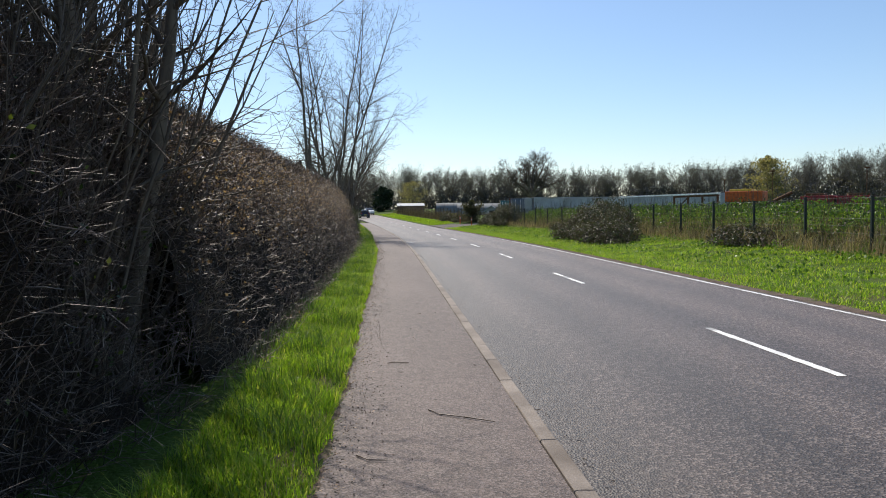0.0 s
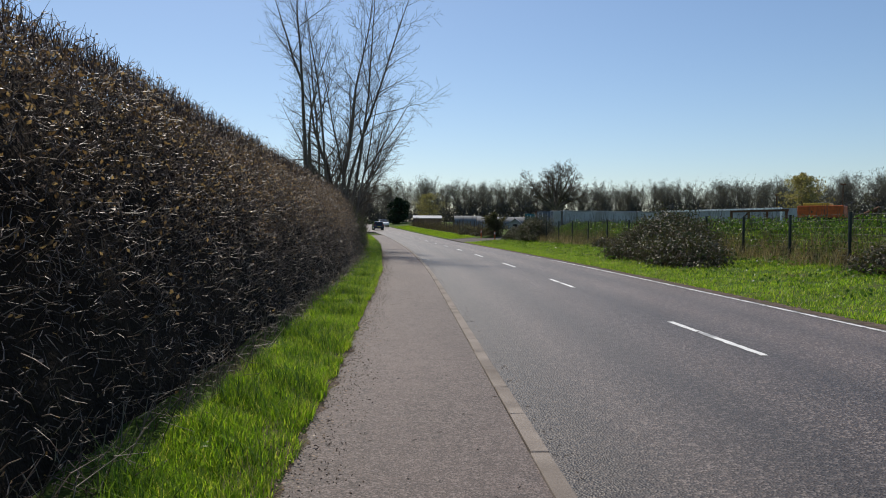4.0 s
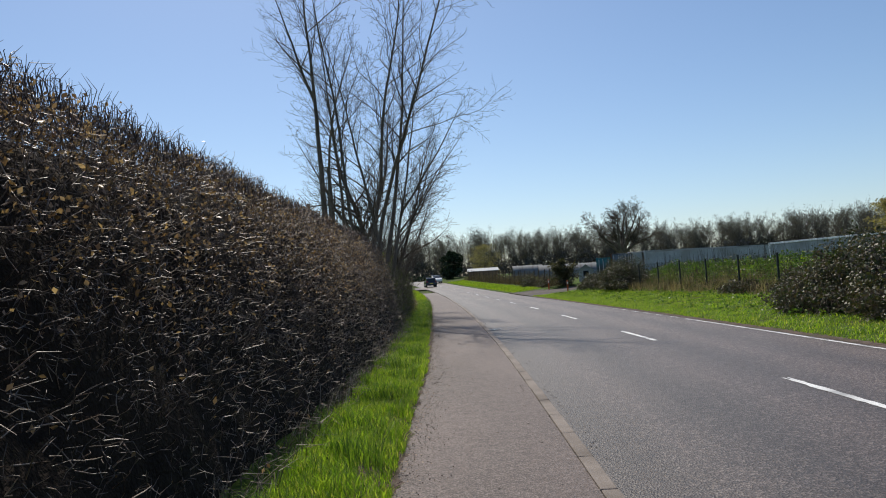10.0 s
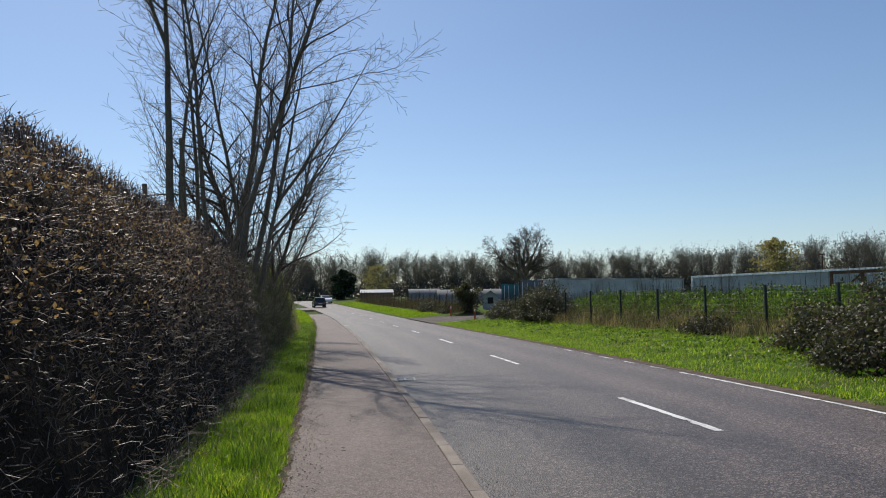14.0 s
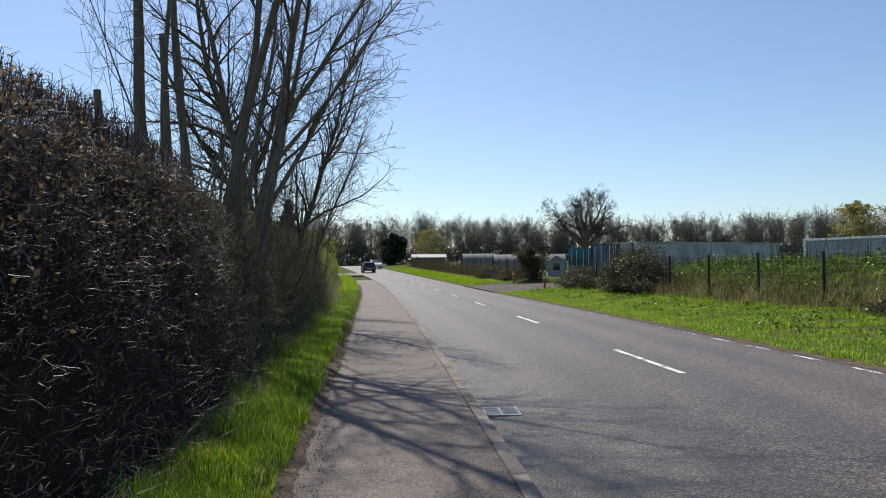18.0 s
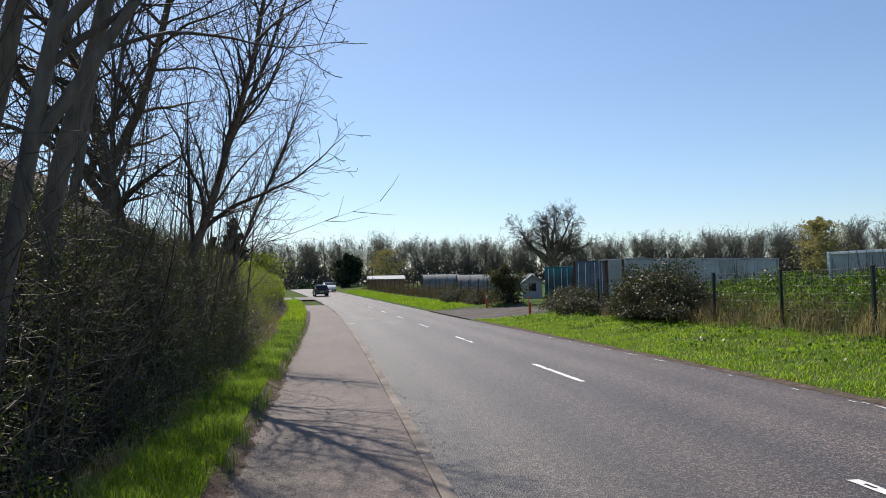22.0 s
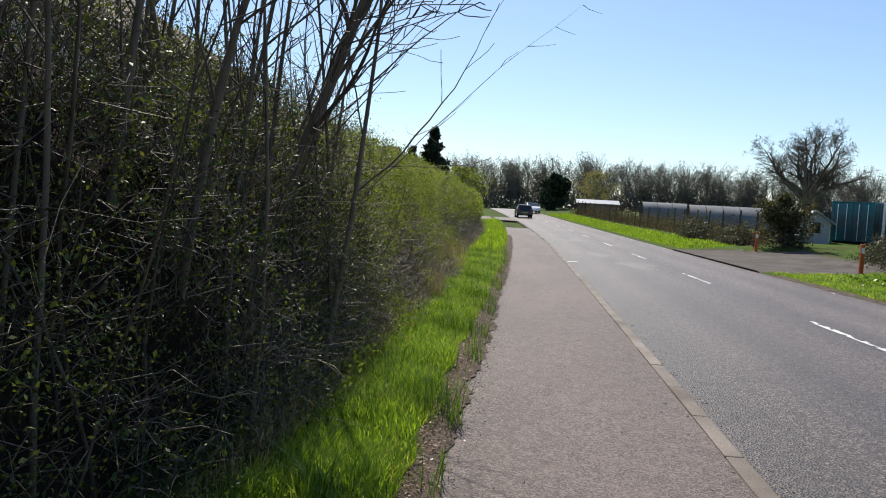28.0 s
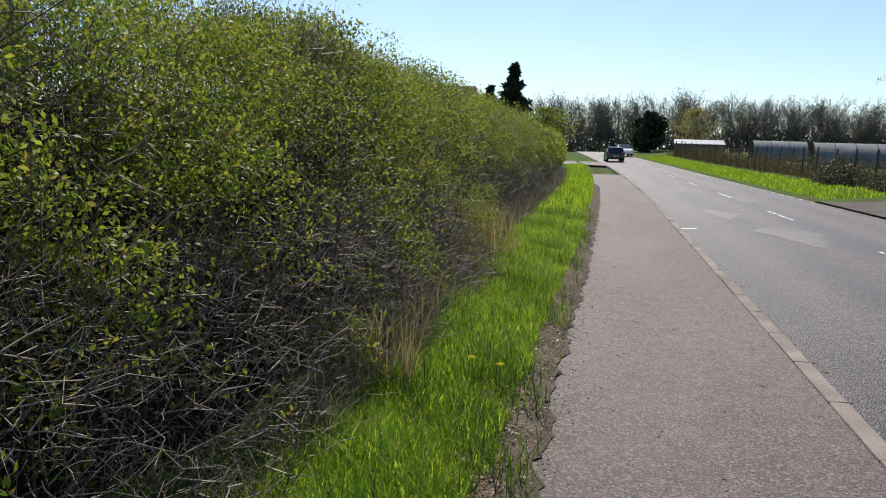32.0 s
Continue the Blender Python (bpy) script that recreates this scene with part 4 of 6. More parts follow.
for x, y, h, r in ((-5.2, 45.9, 4.9, 0.085), (-4.75, 48.2, 6.7, 0.09)):
    t = thing("tree_stump", "tall cut-off grey tree stem", "tree stump", x, y, 0)
    bm = rod((0, 0, -0.1), (-0.08, 0, h * 0.5), r, r * 0.92, 9)
    rod((-0.08, 0, h * 0.5), (-0.26, 0.05, h), r * 0.92, r * 0.8, 9, bm)
    part("trunk", bm, M["bark"], t, smooth=False)

# big willow at the start of the walk, with scrub round its foot
wr = np.random.default_rng(33)
fan = [(0.0, 0.0, (-0.06, 0.0), 7.0, 0.15, -0.1), (-0.55, -0.3, (-0.22, 0.0), 6.8, 0.17, -0.1), (0.15, 0.25, (0.14, -0.05), 6.4, 0.11, -0.1), (-0.25, 0.5, (-0.05, 0.12), 6.8, 0.1, -0.1),
       (0.15, 0.1, (0.5, 0.1), 4.6, 0.075, 1.9), (0.0, 0.1, (0.3, 0.35), 5.0, 0.07, 1.7), (-0.1, 0.0, (-0.35, 0.2), 5.0, 0.08, 1.6), (0.05, -0.1, (0.12, -0.3), 4.6, 0.07, 2.0), (-0.6, -0.2, (-0.5, -0.1), 4.4, 0.08, 1.5)]
fan += [(wr.uniform(-0.9, 0.3), wr.uniform(-1.2, 1.4), (wr.normal(0.0, 0.17), wr.normal(0.0, 0.15)), wr.uniform(3.5, 6.5), wr.uniform(0.025, 0.065), -0.1) for _ in range(34)]
ash("old many-stemmed leafless willow standing in the hedge", (-2.25, 6.0, 0), fan, 31, per=(3.2, 4.4, 4.5), part_len=(0.34, 0.42, 0.4), start=(0.32, 0.12, 0.1), least=0.003, name="willow_tree", group="")
SCRUB = [(-1.7, 0.0), (-1.95, 0.8), (-2.1, 1.8), (-2.4, 2.6), (-3.2, 3.2), (-4.4, 3.5)]
scrub = thing("scrub", "dark tangled scrub with ivy at the foot of the willow", "shrubs")
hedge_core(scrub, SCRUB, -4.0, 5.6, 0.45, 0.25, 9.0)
tw, ends, mids = hedge_twigs(SCRUB, -3.5, 6.6, 20000, rng, (0.12, 0.5), (0.0018, 0.005), 0.25, 9.0, 0.5, up=0.4)
link("twig_growth", raw_mesh("twig_growth", *tw), M["twig"], scrub, kind="stuff")
stems = []
for k in range(330):
    q = np.array([rng.uniform(-4.2, -1.9), rng.uniform(1.6, 7.0), 0.0])
    h = rng.uniform(3.0, 6.5)
    d = unit(np.array([rng.normal(-0.04, 0.16), rng.normal(0, 0.16), 1.0]))
    r = rng.uniform(0.007, 0.024)
    for i in range(8):
        d = unit(d + rng.normal(size=3) * 0.08)
        e = q + d * h / 8
        stems.append((q, e, r * (1 - i / 9), r * (1 - (i + 1) / 9)))
        if i > 2:
            for _ in range(2):
                g = unit(d + rng.normal(size=3) * 0.6)
                stems.append((e, e + g * rng.uniform(0.3, 0.8), r * 0.35, 0.002))
        q = e
link("stem_growth", raw_mesh("stem_growth", *seg_mesh(stems, 4)), M["branch"], scrub, "upright dark stems", "stuff")
p, out = hedge_leaf_places(SCRUB, -3.5, 6.0, 5000, rng, 0.25, 9.0, 0.3)
keep = bump2(p[:, 1], p[:, 2], 2.0, 1.0) + rng.normal(0, 0.3, len(p)) > 0.35
link("leaves", raw_mesh("leaves", *leaves(p[keep], rng.uniform(0.015, 0.035, keep.sum()), rng)), M["ivy"], scrub)

# ---- grass ----


def grass(name, label, u0, u1, y0, y1, n, h, w, seed, near=None, mat="grass", lean=0.45, patch=0.0, edge=0.0):
    rng = np.random.default_rng(seed)
    y = rng.uniform(y0, y1, n) if near is None else y0 + (y1 - y0) * rng.uniform(0, 1, n) ** near
    f0 = np.interp(y, *u0) if isinstance(u0, tuple) else u0
    f1 = np.interp(y, *u1) if isinstance(u1, tuple) else u1
    u = f0 + (f1 - f0) * rng.uniform(0, 1, n) + edge * bump2(y, y * 0.3, 3.0)
    x = across(u, y)
    tuft = bump2(x, y, 3.3, seed) + 0.6 * bump2(x, y, 8.0, seed + 1)
    keep = tuft + rng.normal(0, 0.5, n) > patch
    x, y, tuft = x[keep], y[keep], tuft[keep]
    hh = rng.uniform(*h, keep.sum()) * (1 + 0.45 * tuft)
    v, f = blades(np.stack([x, y, np.where(np.abs(x - off(y) + 1.0) < 0.45, np.maximum(ground_z(x, y), rise(y) + 0.04), ground_z(x, y)) - 0.01], 1), hh, rng.uniform(*w, keep.sum()), rng, lean)
    ob = link(name, raw_mesh(name, v, f), M[mat], kind="stuff")
    return tagged(ob, label, "grass", kind="stuff")


def weeds(name, label, u0, u1, y0, y1, n, size, seed, patch, mat="weed", tall=0.35):
    rng = np.random.default_rng(seed)
    y, u = rng.uniform(y0, y1, n), rng.uniform(u0, u1, n)
    x = across(u, y)
    clump = bump2(x, y, 1.4, seed) + 0.5 * bump2(x, y, 3.7, seed + 2)
    keep = clump + rng.normal(0, 0.3, n) > patch
    x, y, clump = x[keep], y[keep], clump[keep]
    z = ground_z(x, y) + rng.uniform(0.02, 1, keep.sum()) * tall * np.clip(clump + 0.5, 0.15, 1.3)
    ob = link(name, raw_mesh(name, *leaves(np.stack([x, y, z], 1), rng.uniform(*size, keep.sum()), rng, 0.5, 1.5)), M[mat], kind="stuff")
    return tagged(ob, label, "weeds", kind="stuff")


LEFT_OUT = ([0, 10, 15, 27, 34, 41, 50, 56, 59, 65, 76, 110], [-1.5, -1.35, -1.3, -1.4, -1.45, -1.6, -1.75, -1.7, -1.8, -2.05, -2.3, -2.5])
grass("verge_grass", "bright green grass verge between hedge and pavement", LEFT_OUT, LEFT_IN, -2, 75, 240000, (0.05, 0.13), (0.0045, 0.0095), 41, patch=-1.3, edge=0.05, lean=1.15)
grass("verge_grass_late", "thick bright green grass verge beside the bushes", LEFT_OUT, LEFT_IN, 54, 75, 60000, (0.05, 0.12), (0.004, 0.008), 40, patch=-1.2, edge=0.05, lean=1.2)
grass("verge_tufts", "taller dark green grass tufts in the verge", LEFT_OUT, ([0, 110], [-0.5, -0.9]), -2, 76, 90000, (0.11, 0.22), (0.004, 0.009), 49, patch=0.6, lean=1.1, mat="weed")
grass("verge_grass_far", "bright green grass verge beyond", LEFT_OUT, LEFT_IN, 75, 121, 9000, (0.1, 0.22), (0.012, 0.025), 42, patch=-0.9)
grass("dead_verge_grass", "dry straw and dead stems in the ditch under the hedge", ([62, 66, 110], [-2.2, -3.1, -3.1]), ([62, 66, 110], [-1.6, -2.2, -2.5]), 62, 108, 9000, (0.15, 0.6), (0.004, 0.009), 43, near=1.5, mat="straw", lean=0.9)
grass("hedge_foot_straw", "dry yellow stems and weeds at the foot of the shrubs", ([44, 58, 64, 68], [-1.9, -1.95, -2.1, -2.3]), ([44, 58, 64, 68], [-1.55, -1.65, -1.85, -2.0]), 44, 68, 7000, (0.06, 0.24), (0.003, 0.007), 48, mat="straw", lean=1.1, patch=-0.1)
weeds("hedge_foot_weeds", "yellow-green weeds at the foot of the shrubs", -2.0, -1.5, 44, 60, 5000, (0.015, 0.035), 50, 0.1, "haw", 0.3)
grass("field_verge_grass", "lush green grass verge across the road", 7.3, 11.2, 4, 74.5, 190000, (0.035, 0.095), (0.008, 0.018), 44, patch=-0.8, lean=1.3)
grass("field_verge_grass_far", "lush green grass verge across the road, farther on", 7.6, 10.4, 88.5, 150, 24000, (0.06, 0.18), (0.02, 0.045), 45, patch=-0.7)
grass("dead_bank_grass", "dry brown grass and stalks at the foot of the fence", 10.7, 12.2, 6, 68, 34000, (0.12, 0.55), (0.007, 0.014), 46, mat="straw", patch=0.25, lean=1.0)
grass("brown_bank_stalks", "brown dead stalks under the fence", 10.9, 12.6, 6, 70, 26000, (0.2, 0.7), (0.006, 0.012), 56, mat="scrubby", patch=0.0, lean=0.9)
grass("bank_grass", "green grass on the bank", 11.5, 16.5, 4, 70, 40000, (0.08, 0.22), (0.012, 0.025), 47, patch=-0.1, lean=0.9)

weeds("bank_weeds", "green nettles and docks covering the bank behind the fence", 11.7, 16.0, 3, 70, 95000, (0.035, 0.085), 51, -0.1, tall=0.4)
weeds("bank_dark_weeds", "dark low bramble leaves scattered over the bank", 11.2, 15.0, 3, 70, 26000, (0.035, 0.075), 57, 0.3, "bramble", 0.5)
rng = np.random.default_rng(55)
n = 1500
y, u = rng.uniform(8, 72, n), rng.normal(14.3, 0.9, n)
x = across(u, y)
p = np.stack([x, y, ground_z(x, y)], 1)
q = p + np.stack([rng.normal(0, 0.12, n), rng.normal(0, 0.12, n), rng.uniform(0.35, 1.0, n) * (0.6 + 0.6 * (bump2(x, y, 0.8) > 0.0))], 1)
tagged(link("dead_shoots", raw_mesh("dead_shoots", *tubes(p, q, 0.012, 0.004)), M["branch"], kind="stuff"), "bare purple-brown shoots standing on top of the bank", "shoots")
weeds("verge_weeds", "dark green docks and weeds in the verge", 8.2, 11.4, 4, 73, 26000, (0.03, 0.075), 52, 0.35, tall=0.2)
weeds("left_verge_weeds", "small weeds and clover in the verge", -1.35, -0.55, -2, 36, 3200, (0.012, 0.028), 53, 0.25, tall=0.08)
weeds("left_verge_weeds_late", "small weeds and clover in the verge beside the shrubs", -1.8, -1.05, 40, 70, 2800, (0.012, 0.028), 54, 0.25, tall=0.08)

for x, y in ((-2.15, 62.2), (-1.95, 62.1)):
    t = thing("dandelion", "yellow dandelion flower in the grass verge", "flower", x, y, float(ground_z(x, y)), group="dandelions in the verge")
    part("stalk", rod((0, 0, 0), (0.005, 0, 0.16), 0.003, None, 6), M["weed"], t)
    bm = bmesh.new()
    for k in range(26):
        a, rr = k * 2.4, 0.009 + 0.024 * (k / 26)
        c, sn = math.cos(a), math.sin(a)
        pts = [(0.2 * rr * c, 0.2 * rr * sn, 0.161), (rr * c - 0.004 * sn, rr * sn + 0.004 * c, 0.175 - 0.2 * rr), (1.15 * rr * c, 1.15 * rr * sn, 0.173 - 0.2 * rr), (rr * c + 0.004 * sn, rr * sn - 0.004 * c, 0.175 - 0.2 * rr)]
        bm.faces.new([bm.verts.new(q) for q in pts])
    part("flower_head", bm, plain("dandelion_yellow", (0.85, 0.68, 0.03), 0.6, 0.2), t, "bright yellow petals")
reed = thing("reed_tuft", "pale dry tuft of reeds in the ditch", "reeds", -3.45, 68.0, float(ground_z(-3.45, 68.0)))
rr = np.random.default_rng(58)
link("stalks", raw_mesh("stalks", *blades(rr.normal(0, 1, (700, 3)) * (0.2, 0.4, 0), rr.uniform(0.4, 0.95, 700), rr.uniform(0.006, 0.012, 700), rr, 0.5)), M["straw"], reed)

# ---- brambles ----


def bramble(base, size, seed, leaf=(0.04, 0.085), n=3500, canes=260, label="sprawling bramble bush with dull green and purple leaves"):
    """A mound of arching canes with leaves on them."""
    rng = np.random.default_rng(seed)
    sx, sy, sz = size
    t = thing("bramble_bush", label, "bush", *base, group="brambles along the fence")
    segs = []
    hz = sz * 0.56

    def dome(n):
        v = unit(rng.normal(size=(n, 3)) * (1, 1, 0.8) + (0, 0, 0.25))
        v[:, 2] = np.abs(v[:, 2])
        lump = 1 + 0.34 * bump2(v[:, 0] * sx + 3 * v[:, 2], v[:, 1] * sy, 2.2, seed) + 0.22 * bump2(v[:, 0] * sx, v[:, 1] * sy + 4 * v[:, 2], 5.0, seed + 1)
        return v, lump
    # Dark lumpy ball under the leaves, painting the shade inside the mound.
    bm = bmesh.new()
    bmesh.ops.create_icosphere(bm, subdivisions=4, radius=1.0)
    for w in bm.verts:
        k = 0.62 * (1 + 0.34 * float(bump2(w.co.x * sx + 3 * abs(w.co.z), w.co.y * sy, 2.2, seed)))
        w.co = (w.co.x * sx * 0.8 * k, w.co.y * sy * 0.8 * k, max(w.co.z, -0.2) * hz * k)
    part("inner_shade", bm, M["shade_core"], t, smooth=True)
    v, lump = dome(canes)
    for i in range(canes):
        e = v[i] * (sx * 0.8, sy * 0.8, hz) * lump[i] * rng.uniform(0.95, 1.12)
        q = e * (0.8, 0.8, 0.75)
        m = (q + e) / 2 + (0, 0, 0.12)
        g = e + np.array([v[i][0] * 0.2, v[i][1] * 0.2, -0.1]) * rng.uniform(0.4, 3.2)
        segs += [(q, m, 0.007, 0.006), (m, e, 0.006, 0.005), (e, g, 0.005, 0.003)]
    link("cane_growth", raw_mesh("cane_growth", *seg_mesh(segs, 3)), M["branch"], t, "arching brown canes", "stuff")
    v, lump = dome(n * 2)
    at = v * (sx * 0.8, sy * 0.8, hz) * lump[:, None] * rng.uniform(0.72, 1.1, (len(v), 1)) + rng.normal(0, 0.06, v.shape)
    k = at[:, 2] > 0.02
    link("leaves", raw_mesh("leaves", *leaves(at[k], rng.uniform(*leaf, k.sum()), rng, 0.1, 1.3, out=v[k])), M["bramble"], t)
    return t


def on_ground(x, y, dz=0.0):
    return (x, y, float(ground_z(x, y)) + dz)


bramble(on_ground(11.0, 36.0), (1.6, 3.8, 2.5), 61, n=14000, canes=600)
bramble(on_ground(11.2, 40.0), (1.2, 2.6, 1.7), 69, n=5000, canes=260)
bramble(on_ground(10.2, 32.6), (1.3, 3.0, 1.7), 62, n=6000, canes=280)
bramble(on_ground(11.9, 37.8), (1.4, 2.6, 2.9), 81, n=6000, canes=300)
bramble(on_ground(9.9, 37.2), (1.1, 2.0, 1.4), 82, n=4000, canes=220)
bramble(on_ground(12.6, 24.0), (1.0, 2.2, 1.1), 84, n=2600, canes=220)
bramble(on_ground(10.5, 63.8), (1.5, 3.4, 2.7), 63, n=14000, canes=420)
bramble(on_ground(10.0, 70.6), (1.2, 2.6, 1.6), 64, n=6000, canes=300)
bramble(on_ground(11.2, 76.5), (1.5, 3.0, 2.0), 65, n=4000, canes=220)
bramble(on_ground(8.6, 92.0), (1.0, 2.0, 1.3), 66, n=3000, canes=240)
bramble(on_ground(7.6, 97.5), (1.1, 2.6, 1.9), 67, n=2400, canes=200)
bramble(on_ground(11.7, 47.5), (0.9, 1.6, 0.8), 68, n=1200, canes=110)
bramble(on_ground(12.2, 80.5), (1.5, 2.6, 1.9), 72, n=4000, canes=200)

# ---- fence ----
WIRE = plain("wire_green_paint", (0.03, 0.045, 0.035), 0.5, 0.4)
fence = thing("mesh_fence", "dark green welded-mesh fence on square steel posts", "fence")
FY = [69.1 - 3.03 * k for k in range(0, 23)]
FY.sort()
bm = block(-0.035, 0.035, -0.035, 0.035, -0.3, 1.46, 0.006)
block(-0.042, 0.042, -0.042, 0.042, 1.46, 1.485, 0.006, bm)
post_me = bpy.data.meshes.new("post")
bm.to_mesh(post_me)
bm.free()
post_me.materials.append(M["fence"])
p0 = np.array([(0, y, 0.02) for y in np.arange(0.06, 3.0, 0.06)])
v1 = tubes(p0, p0 + (0, 0, 1.4), 0.0026, 0.0026)
hz = np.array([(0, 0.04, z) for z in (0.05, 0.25, 0.45, 0.65, 0.85, 1.05, 1.25, 1.41)])
v2 = tubes(hz, hz + (0, 2.95, 0), 0.0036, 0.0036)
panel_me = raw_mesh("mesh_panel", *joined(v1, v2))
panel_me.materials.append(WIRE)
for i, y in enumerate(FY):
    x = float(across(11.35, y))
    z = float(ground_z(x, y))
    o = new("post", post_me)
    o.parent = fence
    o.location = (x, y, z)
    if i < len(FY) - 1:
        y2 = FY[i + 1]
        x2 = float(across(11.35, y2))
        z2 = float(ground_z(x2, y2))
        o = new("mesh_panel", panel_me)
        o.parent = fence
        o.matrix_local = Matrix.Translation((x, y, z + 0.02)) @ Matrix.Rotation(math.atan2(x - x2, y2 - y), 4, "Z") @ Matrix.Rotation(math.atan2(z2 - z, y2 - y), 4, "X")

rng = np.random.default_rng(71)
fence2 = thing("yard_fence", "old fence of leaning dark posts and rusty mesh", "fence")
bm = rod((0, 0, -0.3), (0, 0, 1.75), 0.05, 0.045, 7)
post2 = bpy.data.meshes.new("post")
bm.to_mesh(post2)
bm.free()
post2.materials.append(M["wood"])
wires = []
last = None
for y in np.arange(88.5, 150, 2.7):
    x = 11.2 + float(off(y)) + rng.normal(0, 0.06)
    z = float(ground_z(x, y))
    o = new("post", post2)
    o.parent = fence2
    o.matrix_local = pose(x, y, z, rng.normal(0, 2.5), rng.normal(3, 3))
    here = np.array([x, y, z])
    if last is not None:
        for h in np.arange(0.15, 1.7, 0.17):
            wires.append((last + (0, 0, h), here + (0, 0, h), 0.004, 0.004))
    last = here
link("wires", raw_mesh("wires", *seg_mesh(wires, 3)), M["wood"], fence2)
weeds("yard_scrub", "brown scrub and dead weeds against the old fence", 11.0, 13.4, 87, 150, 22000, (0.05, 0.12), 73, 0.0, "scrubby", 1.1)
grass("yard_dead_grass", "tall dry grass against the old fence", 10.6, 13.0, 90, 152, 5000, (0.3, 0.9), (0.015, 0.03), 74, mat="scrubby", patch=-0.1, lean=0.6)

# ---- yard: trailers and containers ----
MAT_WHITE = surface("trailer_white_paint", (0.34, 0.355, 0.375), (0.46, 0.475, 0.495), 1.2, 30, 0.55, 0.4, 0.15, 0.005, stain=(0.3, 0.3, 0.29))
MAT_SILVER = surface("trailer_silver_paint", (0.28, 0.295, 0.315), (0.39, 0.405, 0.425), 1.0, 30, 0.5, 0.4, 0.2, 0.006, stain=(0.24, 0.24, 0.23))
MAT_TEAL = surface("container_teal_paint", (0.015, 0.13, 0.15), (0.025, 0.2, 0.22), 1.0, 25, 0.6, 0.35, 0.2, 0.006, stain=(0.05, 0.08, 0.08))
MAT_BLUE = surface("container_grey_blue", (0.09, 0.12, 0.16), (0.14, 0.18, 0.23), 1.0, 25, 0.6, 0.35, 0.2, 0.006, stain=(0.08, 0.08, 0.08))
MAT_ALU = plain("aluminium_trim", (0.75, 0.76, 0.77), 0.35, 0.5, 0.3)
MAT_RUST = plain("rusty_steel", (0.12, 0.06, 0.035), 0.85, 0.2)
MAT_ORANGE = plain("orange_paint", (0.5, 0.1, 0.018), 0.55, 0.4)
MAT_RED = plain("red_paint", (0.24, 0.02, 0.022), 0.5, 0.4)
MAT_YELLOW = plain("yellow_paint", (0.6, 0.42, 0.05), 0.5, 0.4)
MAT_GLASS, _nt, _b = shader("glass", 0.05, 0.5)
_b.inputs["Base Color"].default_value = (0.02, 0.025, 0.03, 1)
MAT_TYRE = plain("tyre_rubber", (0.018, 0.018, 0.018), 0.85, 0.2)


def box_body(name, label, category, length, width, height, mat, base, rz, legs=0.0, rib=0.0, doors=True, trim=None, group=""):
    """A container or trailer body: ribbed sides, roof, rails, corner posts and end doors. Its length runs along local x from 0."""
    t = thing(name, label, category, *base, rz, group)
    w, z0, z1 = width / 2, legs, legs + height
    part("floor", block(0.06, length - 0.06, -w + 0.04, w - 0.04, z0, z0 + 0.14), M["dark"], t)
    part("roof", block(0.04, length - 0.04, -w + 0.03, w - 0.03, z1 - 0.05, z1, 0.01), mat, t)
    for s in (-1, 1):
        xs = np.linspace(0.1, length - 0.1, int(length / 0.28) * 2 + 1)
        lat = s * (w - 0.02) - s * np.where((np.arange(len(xs)) // 2) % 2 == 0, 0.0, rib)
        v = np.concatenate([np.stack([xs, lat, np.full(len(xs), z0 + 0.12)], 1), np.stack([xs, lat, np.full(len(xs), z1 - 0.05)], 1), np.stack([xs, lat - s * 0.04, np.full(len(xs), z0 + 0.12)], 1), np.stack([xs, lat - s * 0.04, np.full(len(xs), z1 - 0.05)], 1)])
        k = len(xs)
        i = np.arange(k - 1)
        link("side_wall", raw_mesh("side_wall", v, np.concatenate([np.stack([i, i + 1, i + 1 + k, i + k], 1), np.stack([i + 2 * k, i + 1 + 2 * k, i + 1 + 3 * k, i + 3 * k], 1)])), mat, t)
        part("top_rail", block(0, length, s * w - 0.05, s * w + 0.05, z1 - 0.1, z1 + 0.03, 0.01), trim or mat, t)
        part("bottom_rail", block(0, length, s * w - 0.05, s * w + 0.05, z0, z0 + 0.16, 0.01), trim or mat, t)
        for x in (0.05, length - 0.05):
            part("corner_post", block(x - 0.07, x + 0.07, s * w - 0.07, s * w + 0.07, z0, z1 + 0.02, 0.012), trim or mat, t)
    part("end_wall", block(length - 0.06, length - 0.01, -w + 0.06, w - 0.06, z0 + 0.1, z1 - 0.05), mat, t)
    if doors:
        for s in (-1, 1):
            leaf = part("door", block(0.01, 0.06, min(0.01 * s, s * (w - 0.07)), max(0.01 * s, s * (w - 0.07)), z0 + 0.14, z1 - 0.08, 0.01), mat, t)
            for q in (0.3, 0.75):
                part("lock_bar", rod((-0.02, s * w * q, z0 + 0.2), (-0.02, s * w * q, z1 - 0.15), 0.02), MAT_ALU, leaf)
    if legs > 0.3:
        for x in (length * 0.2, length * 0.72, length * 0.82):
            for s in (-1, 1):
                wheel = part("wheel", rod((x, s * (w - 0.35), 0.5), (x, s * (w - 0.02), 0.5), 0.48, None, 18), MAT_TYRE, t)
                part("rim", rod((x, s * (w - 0.03), 0.5), (x, s * w, 0.5), 0.26, None, 14), MAT_ALU, wheel)
        part("chassis", block(0.3, length - 0.3, -0.5, 0.5, z0 - 0.25, z0 + 0.02), MAT_RUST, t)
    return t


